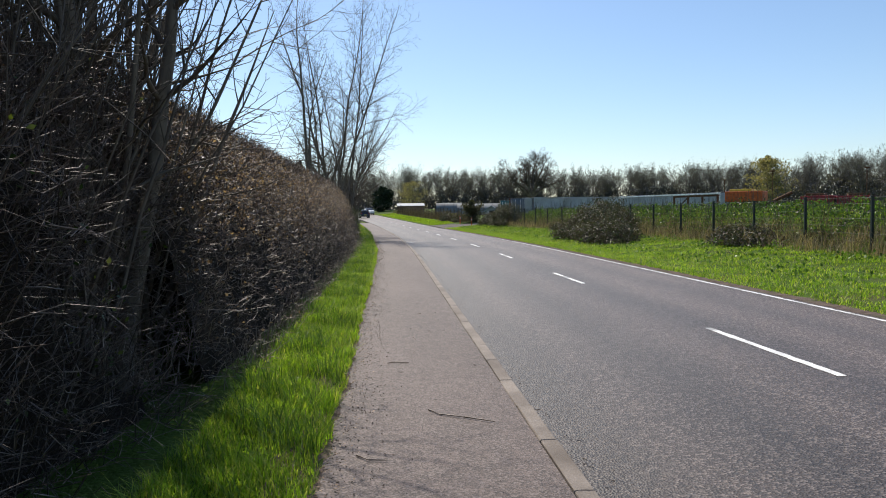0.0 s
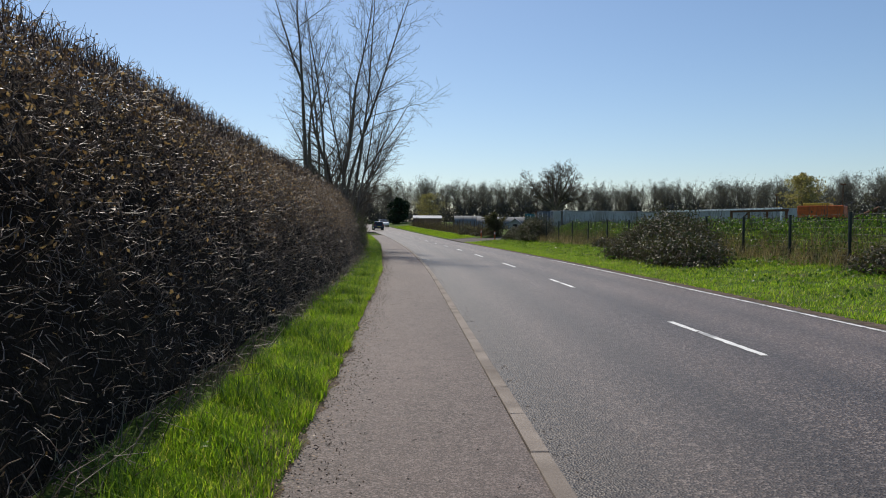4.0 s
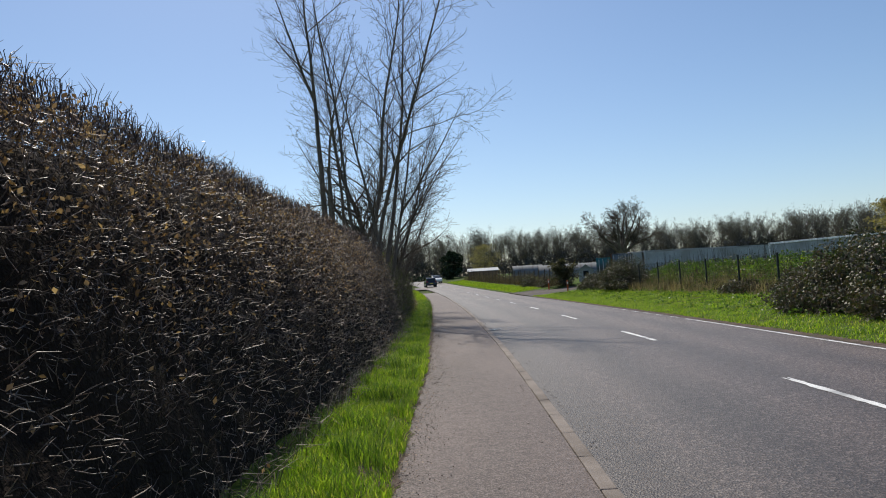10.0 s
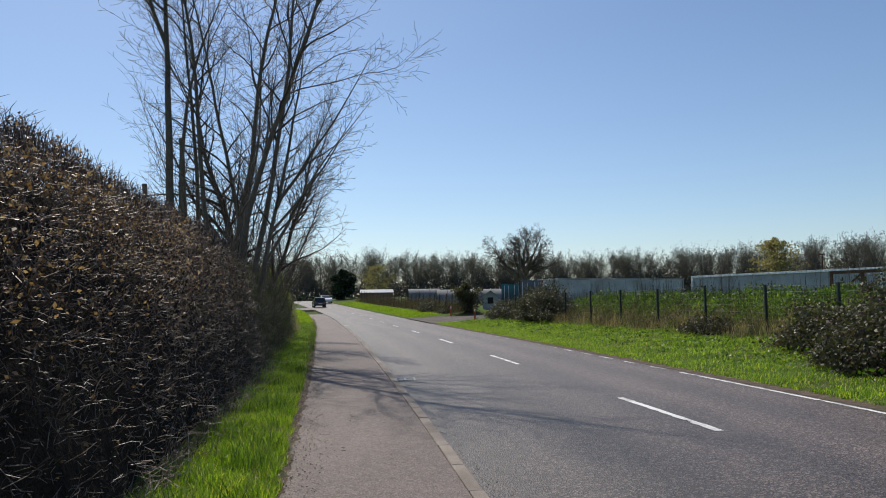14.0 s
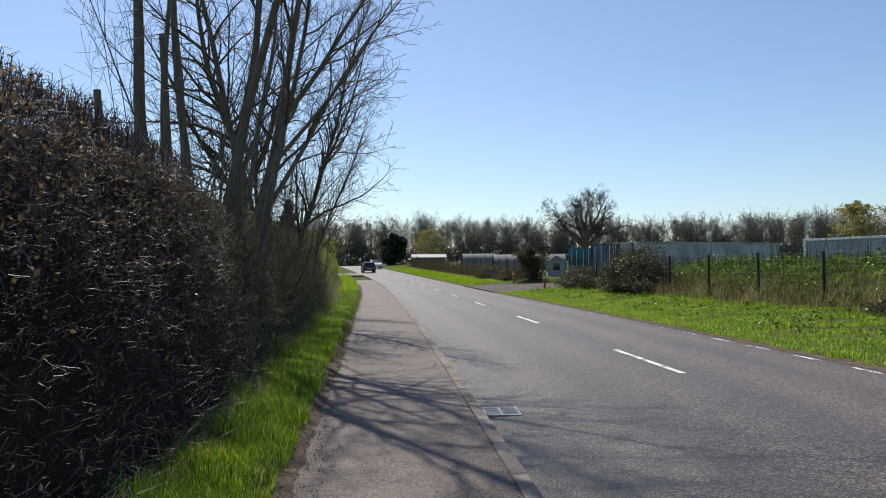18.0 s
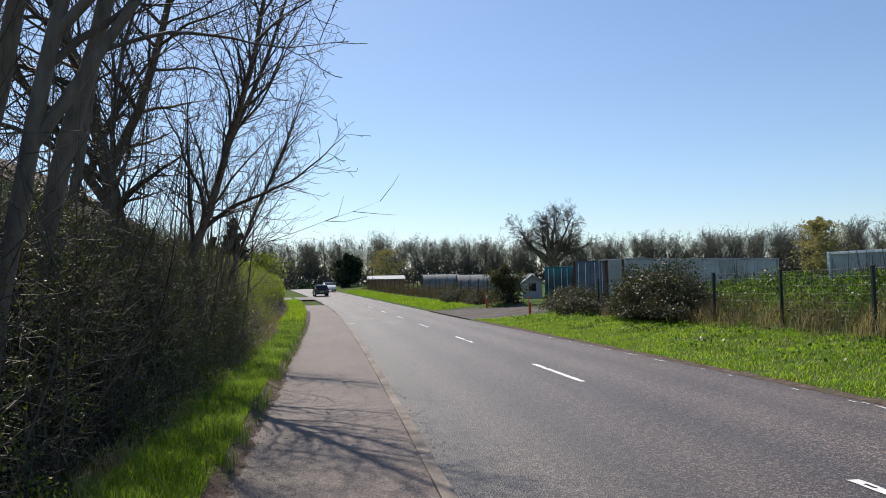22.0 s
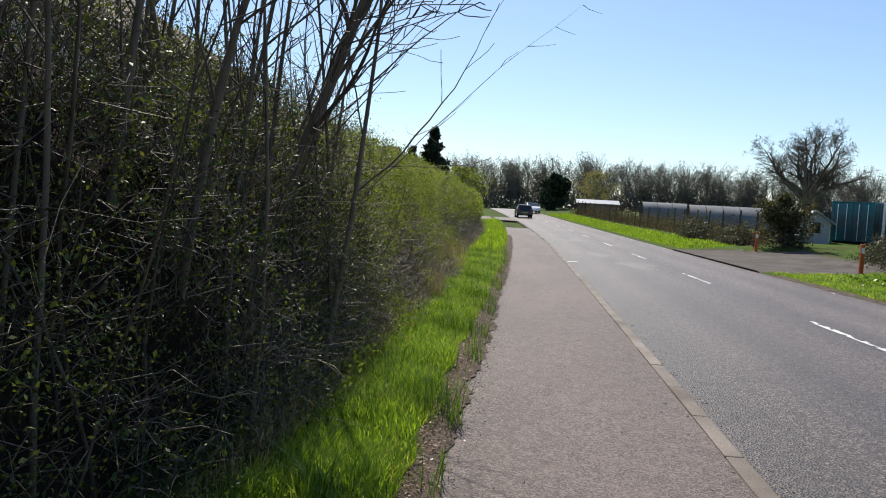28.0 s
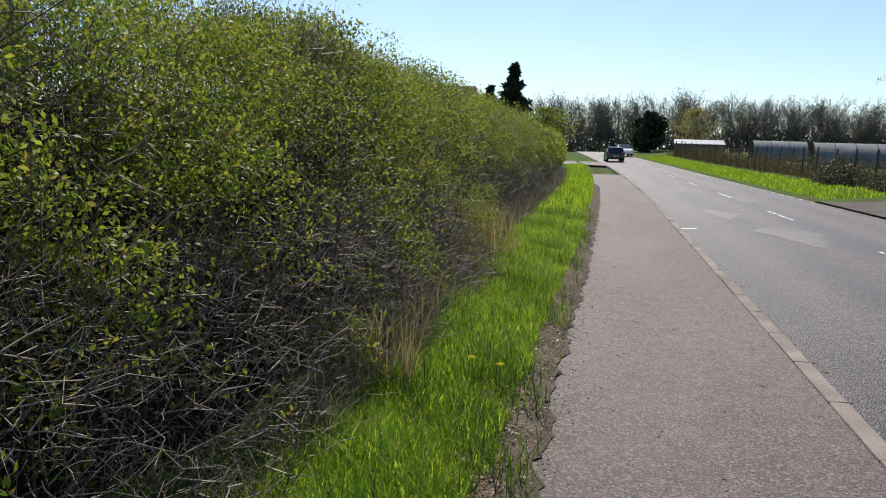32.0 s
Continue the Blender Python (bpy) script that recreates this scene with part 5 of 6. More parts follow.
# trailer with its end towards the road, the next one in line, and the containers beside them
ang = 22.0
box_body("trailer", "long white box trailer with open rear doors, parked in the yard", "trailer", 14.8, 2.5, 2.35, MAT_WHITE, (16.5, 85.5, 0.6), ang, 0.3, 0.0, False, MAT_SILVER, "trailers in the yard")
ang2 = math.degrees(math.atan2(61.9 - 74.5, 29.1 - 24.2))
box_body("trailer", "long silver ribbed trailer with a white roof edge", "trailer", 13.6, 2.5, 2.2, MAT_SILVER, (25.35, 75.0, 0.55), ang2, 0.25, 0.03, True, MAT_ALU, "trailers in the yard")
box_body("container", "grey-blue steel container with a dark open end", "container", 4.4, 2.1, 2.4, MAT_BLUE, (15.5, 86.9, 0.7), 62, 0.12, 0.04, True, MAT_RUST, "containers in the yard")
box_body("container", "teal steel shipping container", "container", 6.0, 2.1, 2.4, MAT_TEAL, (15.6, 95.4, 0.7), 52, 0.0, 0.04, True, None, "containers in the yard")
box_body("container", "pale-roofed container with an open dark end", "container", 4.0, 1.9, 2.3, MAT_BLUE, (17.0, 92.2, 0.7), 60, 0.0, 0.04, False, MAT_ALU, "containers in the yard")
leaf = thing("trailer_door", "white trailer door swung wide open", "door", 16.75, 84.35, 0.75, ang + 165)
part("panel", block(0, 0.9, -0.03, 0.03, 0.1, 2.4, 0.01), MAT_WHITE, leaf)
for x in (0.25, 0.6):
    part("lock_bar", rod((x, -0.05, 0.2), (x, -0.05, 2.3), 0.02), MAT_ALU, leaf)

def gabled(name, label, category, base, rz, length, width, eave, ridge, wall_mat, roof_mat, roof_t=0.06):
    t = thing(name, label, category, *base, rz)
    w = width / 2
    bm = bmesh.new()
    prof = [(-w, 0), (w, 0), (w, eave), (0, ridge), (-w, eave)]
    rows = [[bm.verts.new((x, y, z)) for y, z in prof] for x in (0, length)]
    bm.faces.new(rows[0][::-1]), bm.faces.new(rows[1])
    for i in range(5):
        if i in (2, 3):
            continue
        j = (i + 1) % 5
        bm.faces.new((rows[0][i], rows[0][j], rows[1][j], rows[1][i]))
    part("wall", bm, wall_mat, t)
    for s in (-1, 1):
        bm = bmesh.new()
        o = 0.25
        k = (ridge - eave) / w
        pts = [(-o, 0, ridge + 0.02), (length + o, 0, ridge + 0.02), (length + o, s * (w + o), eave - k * o + 0.02), (-o, s * (w + o), eave - k * o + 0.02)]
        lo = [bm.verts.new(p) for p in pts]
        hi = [bm.verts.new((p[0], p[1], p[2] + roof_t)) for p in pts]
        bm.faces.new(lo), bm.faces.new(hi[::-1])
        for i in range(4):
            j = (i + 1) % 4
            bm.faces.new((lo[i], lo[j], hi[j], hi[i]))
        bmesh.ops.recalc_face_normals(bm, faces=bm.faces)
        part("roof", bm, roof_mat, t)
    return t


MAT_ROOFW = plain("pale_roof_sheet", (0.34, 0.36, 0.38), 0.5, 0.4)
MAT_BRICK = surface("house_brick", (0.16, 0.1, 0.075), (0.24, 0.16, 0.12), 1.5, 30, 0.9, 0.2, 0.3, 0.01)
MAT_TILE = surface("roof_tiles", (0.07, 0.05, 0.042), (0.12, 0.085, 0.07), 1.2, 20, 0.85, 0.2, 0.5, 0.02)
shed = gabled("garden_shed", "small pale blue-white shed with a gabled roof", "shed", (13.2, 94.0, 0.62), 80, 2.2, 1.5, 1.25, 1.8, MAT_WHITE, MAT_ROOFW)
part("window", block(-0.02, 0.01, -0.28, 0.28, 0.6, 1.2, 0.005), MAT_GLASS, shed)
b1 = gabled("low_building", "low dark building with a shining pale metal roof", "building", (1.4, 152, 1.25), 0, 5.2, 5.0, 1.9, 2.4, MAT_BRICK, MAT_ROOFW)
house = gabled("house", "brick house with a dark tiled roof behind the hedge", "house", (-32.0, 141, 1.0), 0, 10.5, 8.0, 5.2, 7.8, MAT_BRICK, MAT_TILE)
white_house = gabled("white_house", "white rendered outbuilding with a dark roof behind the trees", "house", (-9.0, 55.8, -0.3), 90, 7.0, 5.8, 3.7, 5.4, plain("white_render", (0.62, 0.62, 0.6), 0.8, 0.2, 0.0, 0.1, 2.0), MAT_TILE)
for x in (-1.2, 1.2):
    part("window", block(-0.03, 0.01, x - 0.5, x + 0.5, 1.2, 2.3, 0.01), MAT_GLASS, white_house)
chim = part("chimney", block(0.6, 1.3, -0.5, 0.5, 6.8, 9.2, 0.03), MAT_BRICK, house)
part("chimney_pot", rod((0.95, 0, 9.2), (0.95, 0, 9.6), 0.14, 0.12, 10), MAT_TILE, chim)


def polytunnel(base, rz, length, width, height, label):
    t = thing("polytunnel", label, "polytunnel", *base, rz, "polytunnels in the yard")
    a = np.linspace(0, np.pi, 15)
    ring = np.stack([np.cos(a) * width / 2, np.sin(a) ** 0.8 * height], 1)
    xs = np.linspace(0, length, int(length / 1.5) + 1)
    v = np.array([(x, c, s) for x in xs for c, s in ring])
    k = len(ring)
    i = (np.arange(len(xs) - 1)[:, None] * k + np.arange(k - 1)[None]).ravel()
    link("cover", raw_mesh("cover", v, np.stack([i, i + 1, i + 1 + k, i + k], 1), smooth=True), surface("polythene", (0.11, 0.12, 0.13), (0.18, 0.2, 0.21), 0.8, 12, 0.65, 0.2, 0.2, 0.01), t, "cloudy plastic sheet")
    for x in xs:
        hoop = [((x, ring[j][0] * 1.01, ring[j][1] * 1.01 + 0.01), (x, ring[j + 1][0] * 1.01, ring[j + 1][1] * 1.01 + 0.01), 0.025, 0.025) for j in range(k - 1)]
        link("hoop", raw_mesh("hoop", *seg_mesh([(np.array(p), np.array(q), r, r2) for p, q, r, r2 in hoop], 4)), M["wood"], t)
    return t


polytunnel((11.3, 124, 0.9), -5, 9, 5.0, 2.2, "long cloudy plastic polytunnel with metal hoops")
polytunnel((8.5, 139, 1.1), 0, 5, 4.2, 2.4, "short pale polytunnel with a bright arched end")


def machine(base, rz, mat, label, s=1.0):
    t = thing("screening_machine", label, "machine", *base, rz, "machines in the yard")
    part("hopper", block(0, 2.6 * s, -1.0, 1.0, 1.5, 2.25, 0.05), mat, t)
    part("hood", block(0.3, 1.8 * s, -0.85, 0.85, 2.25, 2.42, 0.04), MAT_YELLOW if mat is MAT_ORANGE else MAT_RUST, t)
    part("engine_box", block(0.2, 2.4 * s, -0.8, 0.8, 0.7, 1.5, 0.05), M["dark"], t)
    bm = rod((2.6 * s, 0, 1.2), (4.4 * s, 0, 2.1), 0.13, 0.11, 6)
    part("conveyor", bm, MAT_RUST, t)
    for x in (0.2, 2.3 * s):
        for y in (-0.8, 0.8):
            part("leg", block(x, x + 0.15, y - 0.08, y + 0.08, -0.4, 0.75), MAT_RUST, t)
    return t


machine((25.6, 52.8, 0.6), -38, MAT_ORANGE, "orange screening machine with a yellow hood")
machine((29.6, 49.6, 0.15), -40, MAT_RED, "dark red screening machine", 0.8)
machine((33.4, 47.4, 0.1), 150, MAT_RED, "dark red conveyor machine", 0.9)
frame_rack = thing("steel_rack", "dark steel frame of a low-loader in the yard", "rack", 23.6, 58.5, 0.8, -70)
for x in (0, 1.6, 3.2, 4.8):
    part("upright", block(x, x + 0.12, 0, 0.12, -0.2, 1.75), MAT_RUST, frame_rack)
part("beam", block(0, 5.0, 0, 0.12, 1.75, 1.9), MAT_RUST, frame_rack)
part("brace", rod((0.1, 0.05, 0.6), (1.6, 0.05, 1.7), 0.05, None, 6), MAT_RUST, frame_rack)
for x, y in ((34, 62), (40, 58), (38, 80)):
    t = thing("yard_lamp", "grey steel yard lamp on a tall pole", "lamp post", x, y, 0.5, group="yard lamps")
    part("pole", rod((0, 0, 0), (0, 0, 4.3), 0.045, 0.035), MAT_RUST, t)
    part("lamp_head", block(-0.2, 0.2, -0.1, 0.1, 4.3, 4.4, 0.02), MAT_RUST, t)

# ---- marker posts, gully, kerbs, road markings ----


def marker(x, y, label):
    t = thing("marker_post", label, "marker post", x, y, float(ground_z(x, y)), group="marker posts at the entrance")
    part("post", block(-0.06, 0.06, -0.05, 0.05, -0.2, 0.95, 0.015), MAT_ORANGE, t)
    part("reflector", block(-0.045, 0.045, -0.056, -0.05, 0.66, 0.84), M["paint"], t)


marker(8.55, 75.1, "short red-orange plastic marker post with a white patch")
marker(8.45, 87.1, "short red-orange plastic marker post with a white patch")

gully = thing("gully_grate", "iron gully grate set in the road beside the kerb", "drain", KERB + 0.02 + float(off(39.7)), 39.5, float(road_z(1.3, 39.7)) + 0.004)
for x0, x1, y0, y1 in ((0, 0.03, 0, 0.44), (0.36, 0.39, 0, 0.44), (0.03, 0.36, 0, 0.03), (0.03, 0.36, 0.41, 0.44), (0.175, 0.205, 0.03, 0.41)):
    part("frame_bar", block(x0, x1, y0, y1, -0.02, 0.012, 0.003), M["iron"], gully)
for k in range(9):
    for x in (0.035, 0.21):
        part("grate_bar", block(x, x + 0.14, 0.05 + k * 0.041, 0.068 + k * 0.041, -0.02, 0.01), M["iron"], gully)
# Thin near-black sheet between the bars paints the shade of the hole below.
part("pit_shade", block(0.03, 0.36, 0.03, 0.41, -0.006, -0.002), M["dark"], gully)

kerb = thing("kerb", "line of worn concrete kerb stones along the pavement", "kerb", kind="structure")
kerb_me = []
for k in range(6):
    bm = block(-0.06, 0.06, -0.4545, 0.4545, -0.14, 0.0, 0.01)
    for v in bm.verts:
        v.co += Vector((random.uniform(-1, 1), random.uniform(-1, 1), random.uniform(-1, 1))) * 0.002
    me = bpy.data.meshes.new("kerb_stone")
    bm.to_mesh(me)
    bm.free()
    me.materials.append(M["kerb"])
    kerb_me.append(me)
y, k = -9.0, 0
while y < 121:
    x = KERB - 0.066 + float(off(y))
    slope = float(off(y + 0.5) - off(y - 0.5))
    o = new("kerb_stone", kerb_me[k % 6])
    o.parent = kerb
    o.matrix_local = pose(x + random.uniform(-0.003, 0.003), y, float(rise(y)) + 0.048 + random.uniform(-0.003, 0.002), random.uniform(-0.15, 0.15), random.uniform(-0.5, 0.5), -math.degrees(math.atan(slope)) * -1 * -1)
    y += 0.914
    k += 1


def stripe(name, u0, u1, y0, y1, label, material=M["paint"], worn=0.0, seed=0):
    """A painted line, just above the road, with ragged worn edges."""
    rng = np.random.default_rng(seed)
    ys = np.linspace(y0, y1, max(3, int((y1 - y0) / 0.12)))
    us = np.linspace(u0, u1, 4)
    uu, yy = np.meshgrid(us, ys)
    uu = uu + np.where((uu == us[0]) | (uu == us[-1]), rng.normal(0, 0.006, uu.shape), 0)
    xx = uu + off(yy)
    v = np.stack([xx, yy, road_z(xx, yy) + 0.005], -1).reshape(-1, 3)
    i = (np.arange(len(ys) - 1)[:, None] * 4 + np.arange(3)[None]).ravel()
    keep = rng.uniform(size=len(i)) > worn
    return link(name, raw_mesh(name, v, np.stack([i, i + 1, i + 5, i + 4], 1)[keep]), material, road, label)


for k, y0 in enumerate([-3.1, 5.9, 15.0, 24.1, 32.9, 41.9, 51.0, 60.0, 69.0, 78.0, 87.0, 96.0, 105.0, 114.0, 123.0, 132.0, 141.0]):
    stripe("centre_dash", CENTRE - 0.05, CENTRE + 0.05, y0, y0 + 2.9, "white centre line dash", worn=0.04 if y0 < 55 else 0.35, seed=k)
y = -8.0
k = 0
while y < 150:
    ln = 3.6 if y < 36 else 1.5
    if not 66 < y < 86 or k % 2:
        stripe("edge_line", RIGHT - 0.22, RIGHT - 0.12, y, y + ln * (0.985 if y < 36 else 0.5), "white edge line", worn=0.03 if y < 36 else 0.3 if y < 47 or y > 84 else 0.85, seed=100 + k)
    y += ln
    k += 1
stripe("short_bar", KERB + 0.05, KERB + 0.4, 74.6, 74.75, "short white bar by the kerb", seed=300)
# worn pale patches in the road
MAT_PATCH = asphalt("worn_patch", (0.075, 0.066, 0.06), (0.13, 0.118, 0.108), (0.24, 0.22, 0.2), 70.0, 0.6, None, 0.6)
for k, (u, y, ru, ry) in enumerate([(3.3, 74, 0.55, 1.6), (2.6, 79, 0.4, 1.4), (4.6, 86, 0.5, 2.0), (3.0, 92, 0.5, 2.2)]):
    a = np.linspace(0, 2 * np.pi, 25)[:-1]
    rr = 1 + 0.25 * np.sin(3 * a + k) + 0.15 * np.sin(7 * a)
    yy = y + ry * np.sin(a) * rr
    xx = u + ru * np.cos(a) * rr + off(yy)
    v = np.concatenate([[[u + float(off(y)), y, float(road_z(u + float(off(y)), y)) + 0.004]], np.stack([xx, yy, road_z(xx, yy) + 0.004], 1)])
    i = np.arange(24)
    link("road_patch", raw_mesh("road_patch", v, np.stack([0 * i, i + 1, (i + 1) % 24 + 1], 1)), MAT_PATCH, road, "pale worn asphalt patch")

# cracks in the old asphalt
cr = np.random.default_rng(79)
MAT_CRACK = plain("crack_dirt", (0.022, 0.019, 0.016), 0.95, 0.1)
for u, y, head, n in ((0.05, 48.2, 0.05, 46), (-0.2, 49.6, 1.2, 10), (0.1, 51.0, -1.1, 9), (0.35, 43.0, 0.1, 30), (0.2, 26.5, 0.08, 34), (0.3, 19.5, 1.3, 9)):
    pts = []
    for k in range(n):
        pts.append((u, y))
        head += cr.normal(0, 0.35) - 0.12 * (head if abs(head) < 0.6 else 0)
        u, y = min(max(u + 0.09 * math.sin(head), -0.35), 0.85), y + 0.09 * math.cos(head)
    c = np.array(pts)
    g = np.gradient(c, axis=0)
    nn = unit(np.stack([-g[:, 1], g[:, 0]], 1)) * (0.003 * (0.4 + cr.uniform(0.3, 1.0, (n, 1))) * np.sin(np.linspace(0.15, 3.0, n))[:, None])
    v = np.concatenate([c + nn, c - nn])
    xx = v[:, 0] + off(v[:, 1])
    i = np.arange(n - 1)
    link("crack", raw_mesh("crack", np.stack([xx, v[:, 1], path_z(xx, v[:, 1]) + 0.005], 1), np.stack([i, i + 1, i + 1 + n, i + n], 1)), MAT_CRACK, path, "dark crack in the asphalt")

# ---- litter on the pavement ----
rng = np.random.default_rng(81)
n = 26000
y = np.where(rng.uniform(size=n) < 0.5, rng.uniform(-1, 72, n), rng.uniform(52, 72, n))
u = np.interp(y, *LEFT_IN) + np.abs(rng.normal(0, 0.14, n)) - 0.12
x = u + off(y)
p = np.stack([x, y, np.maximum(path_z(x, y), np.where(u > PATH_L, 0, ground_z(x, y))) + 0.016], 1)
v, f = leaves(p, rng.uniform(0.007, 0.02, n), rng, 0.0, 1.8)
v[:, 2] = np.repeat(p[:, 2], 4) + np.abs(v[:, 2] - np.repeat(p[:, 2], 4)) * 0.25
tagged(link("leaf_litter", raw_mesh("leaf_litter", v, f), M["brownleaf"], kind="stuff"), "dead brown leaves and crumbs along the pavement edge", "leaf litter")
n = 900
y = rng.uniform(0, 70, n)
u = np.where(rng.uniform(size=n) < 0.5, rng.uniform(-0.4, 1.0, n), rng.normal(KERB + 0.12, 0.05, n))
x = u + off(y)
p = np.stack([x, y, np.where(u < KERB, path_z(x, y), road_z(x, y)) + 0.004], 1)
a = rng.uniform(0, np.pi, n)
d = np.stack([np.cos(a), np.sin(a), 0 * a], 1) * rng.uniform(0.01, 0.05, (n, 1))
tagged(link("twig_litter", raw_mesh("twig_litter", *tubes(p, p + d, 0.003, 0.0015)), M["twig"], kind="stuff"), "small twigs and crumbs on pavement and gutter", "twig litter")
soil_n = 9000
y = rng.uniform(-1, 72, soil_n)
u = np.interp(y, *LEFT_IN) + rng.normal(0.1, 0.15, soil_n)
x = u + off(y)
p = np.stack([x, y, np.maximum(path_z(x, y), ground_z(x, y)) + 0.01 * (u < np.interp(y, *LEFT_IN) + 0.16)], 1)
r = rng.uniform(0.0025, 0.0055, soil_n)
tagged(link("soil_crumbs", raw_mesh("soil_crumbs", *tubes(p, p + np.stack([rng.normal(0, 0.006, soil_n), rng.normal(0, 0.006, soil_n), r], 1), r, r * 0.4, 5)), M["soil"], kind="stuff"), "brown soil crumbs on the pavement edge", "soil")
for pts in ([(0.38, 7.0), (0.46, 7.05), (0.6, 7.0)], [(0.72, 5.15), (0.8, 5.0), (0.98, 4.9), (1.2, 4.75)], [(0.2, 4.1), (0.28, 4.0), (0.4, 3.98)]):
    t = thing("fallen_twig", "thin dark twig lying on the pavement", "twig", group="twigs on the pavement")
    zz = float(path_z(0.5, 5.0)) + 0.008
    q = [np.array([x, y, zz]) for x, y in pts]
    link("stick", raw_mesh("stick", *seg_mesh([(q[i], q[i + 1], 0.006, 0.004) for i in range(len(q) - 1)], 5)), M["twig"], t)

# ---- vehicles ----


def car(name, label, base, rz, paint, length=4.0, width=1.72, height=1.45, saloon=False):
    """A small car whose front looks along local +y."""
    t = thing(name, label, "car", *base, rz)
    w, L = width / 2, length / 2
    rear = -L * (0.62 if saloon else 0.93)

    def shell(prof, half, taper=0.0):
        bm = bmesh.new()
        rows = []
        for s in (-1, -0.9, 0.9, 1):
            k = 0.97 if abs(s) == 1 else 1.0
            rows.append([bm.verts.new((s * half * (1 - taper * max(0, (z - 0.9) / 0.55)), y * k, 0.25 + (z - 0.25) * (0.985 if abs(s) == 1 else 1))) for y, z in prof])
        n = len(prof)
        for a, b in zip(rows, rows[1:]):
            for i in range(n):
                bm.faces.new((a[i], a[(i + 1) % n], b[(i + 1) % n], b[i]))
        bm.faces.new(rows[0][::-1]), bm.faces.new(rows[-1])
        bmesh.ops.recalc_face_normals(bm, faces=bm.faces)
        return bm
    body = [(-L, 0.35), (-L + 0.02, 0.75), (-L + 0.1, 0.95), (rear, 0.95), (L * 0.42, 0.95), (L * 0.9, 0.78), (L, 0.6), (L, 0.32), (L * 0.5, 0.22), (-L * 0.8, 0.24)]
    part("body", shell(body, w), paint, t)
    cabin = [(rear, 0.93), (rear + 0.28, height - 0.08), (-L * 0.35, height), (L * 0.05, height - 0.02), (L * 0.45, 0.93)]
    part("cabin", shell(cabin, w * 0.96, 0.2), MAT_GLASS, t)
    roof = [(rear + 0.22, height - 0.1), (rear + 0.3, height - 0.04), (-L * 0.35, height + 0.02), (L * 0.08, height), (L * 0.1, height - 0.06)]
    part("roof", shell(roof, w * 0.82), paint, t)
    for y in (-L * 0.62, L * 0.63):
        for s in (-1, 1):
            wheel = part("wheel", rod((s * (w - 0.2), y, 0.31), (s * (w + 0.005), y, 0.31), 0.31, None, 20), MAT_TYRE, t)
            part("rim", rod((s * (w - 0.01), y, 0.31), (s * (w + 0.012), y, 0.31), 0.2, None, 14), MAT_ALU, wheel)
    for s in (-1, 1):
        part("tail_light", block(s * w * 0.8 - 0.12, s * w * 0.8 + 0.12, -L - 0.02, -L + 0.1, 0.72, 0.95, 0.02), MAT_RED, t)
        part("headlight", block(s * w * 0.72 - 0.17, s * w * 0.72 + 0.17, L * 0.93, L * 0.99, 0.6, 0.74, 0.02), MAT_ALU, t)
        part("mirror", block(s * (w + 0.07) - 0.08, s * (w + 0.07) + 0.08, L * 0.3, L * 0.38, 0.95, 1.07, 0.02), paint, t)
    part("number_plate", block(-0.26, 0.26, -L - 0.02, -L, 0.5, 0.61), MAT_YELLOW, t)
    part("bumper", block(-w * 0.9, w * 0.9, -L - 0.04, -L + 0.05, 0.32, 0.5, 0.03), paint, t)
    return t


PAINT_DARK, _n1, _b1 = shader("dark_blue_car_paint", 0.25, 0.6)
_b1.inputs["Base Color"].default_value = (0.012, 0.016, 0.03, 1)
PAINT_WHITE, _n2, _b2 = shader("silver_car_paint", 0.3, 0.6, 0.3)
_b2.inputs["Base Color"].default_value = (0.62, 0.63, 0.65, 1)
yc = 134.0
car("hatchback_car", "dark blue hatchback driving away near the bend", (2.65 + float(off(yc)), yc, float(road_z(2.65 + float(off(yc)), yc))), math.degrees(math.atan(-float(off(yc + 1) - off(yc)))), PAINT_DARK)
yc = 152.0
car("saloon_car", "silver-white saloon car coming along the road", (5.8 + float(off(yc)), yc, float(road_z(5.8 + float(off(yc)), yc))), 180 + math.degrees(math.atan(-float(off(yc + 1) - off(yc)))), PAINT_WHITE, 4.5, 1.78, 1.42, True)

# ---- far trees ----
bare_tree("oak_tree", "broad leafless oak in the yard", (28.0, 143, 1.2),
          [(0, 0, (0.02, 0), 5.0, 0.55)] + [(0, 0, (lx, ly), ln, 0.3, zz) for lx, ly, ln, zz in ((0.0, 0.1, 8.0, 3.6), (0.6, 0.2, 8.2, 3.4), (-0.6, -0.1, 8.2, 3.3), (1.2, 0.0, 8.0, 3.2), (-1.3, 0.1, 8.0, 3.2), (0.3, -0.7, 7.8, 3.5), (-0.3, 0.7, 7.8, 3.5), (1.1, 0.4, 8.2, 3.2), (-1.1, -0.4, 8.2, 3.2), (0.05, -0.3, 6.0, 3.6), (0.35, 0.3, 6.6, 3.8), (-0.35, -0.3, 6.6, 3.7))], 91, (17, 10, 5), 0.85, 0.02, 0.14, least=0.013, short=0.85)


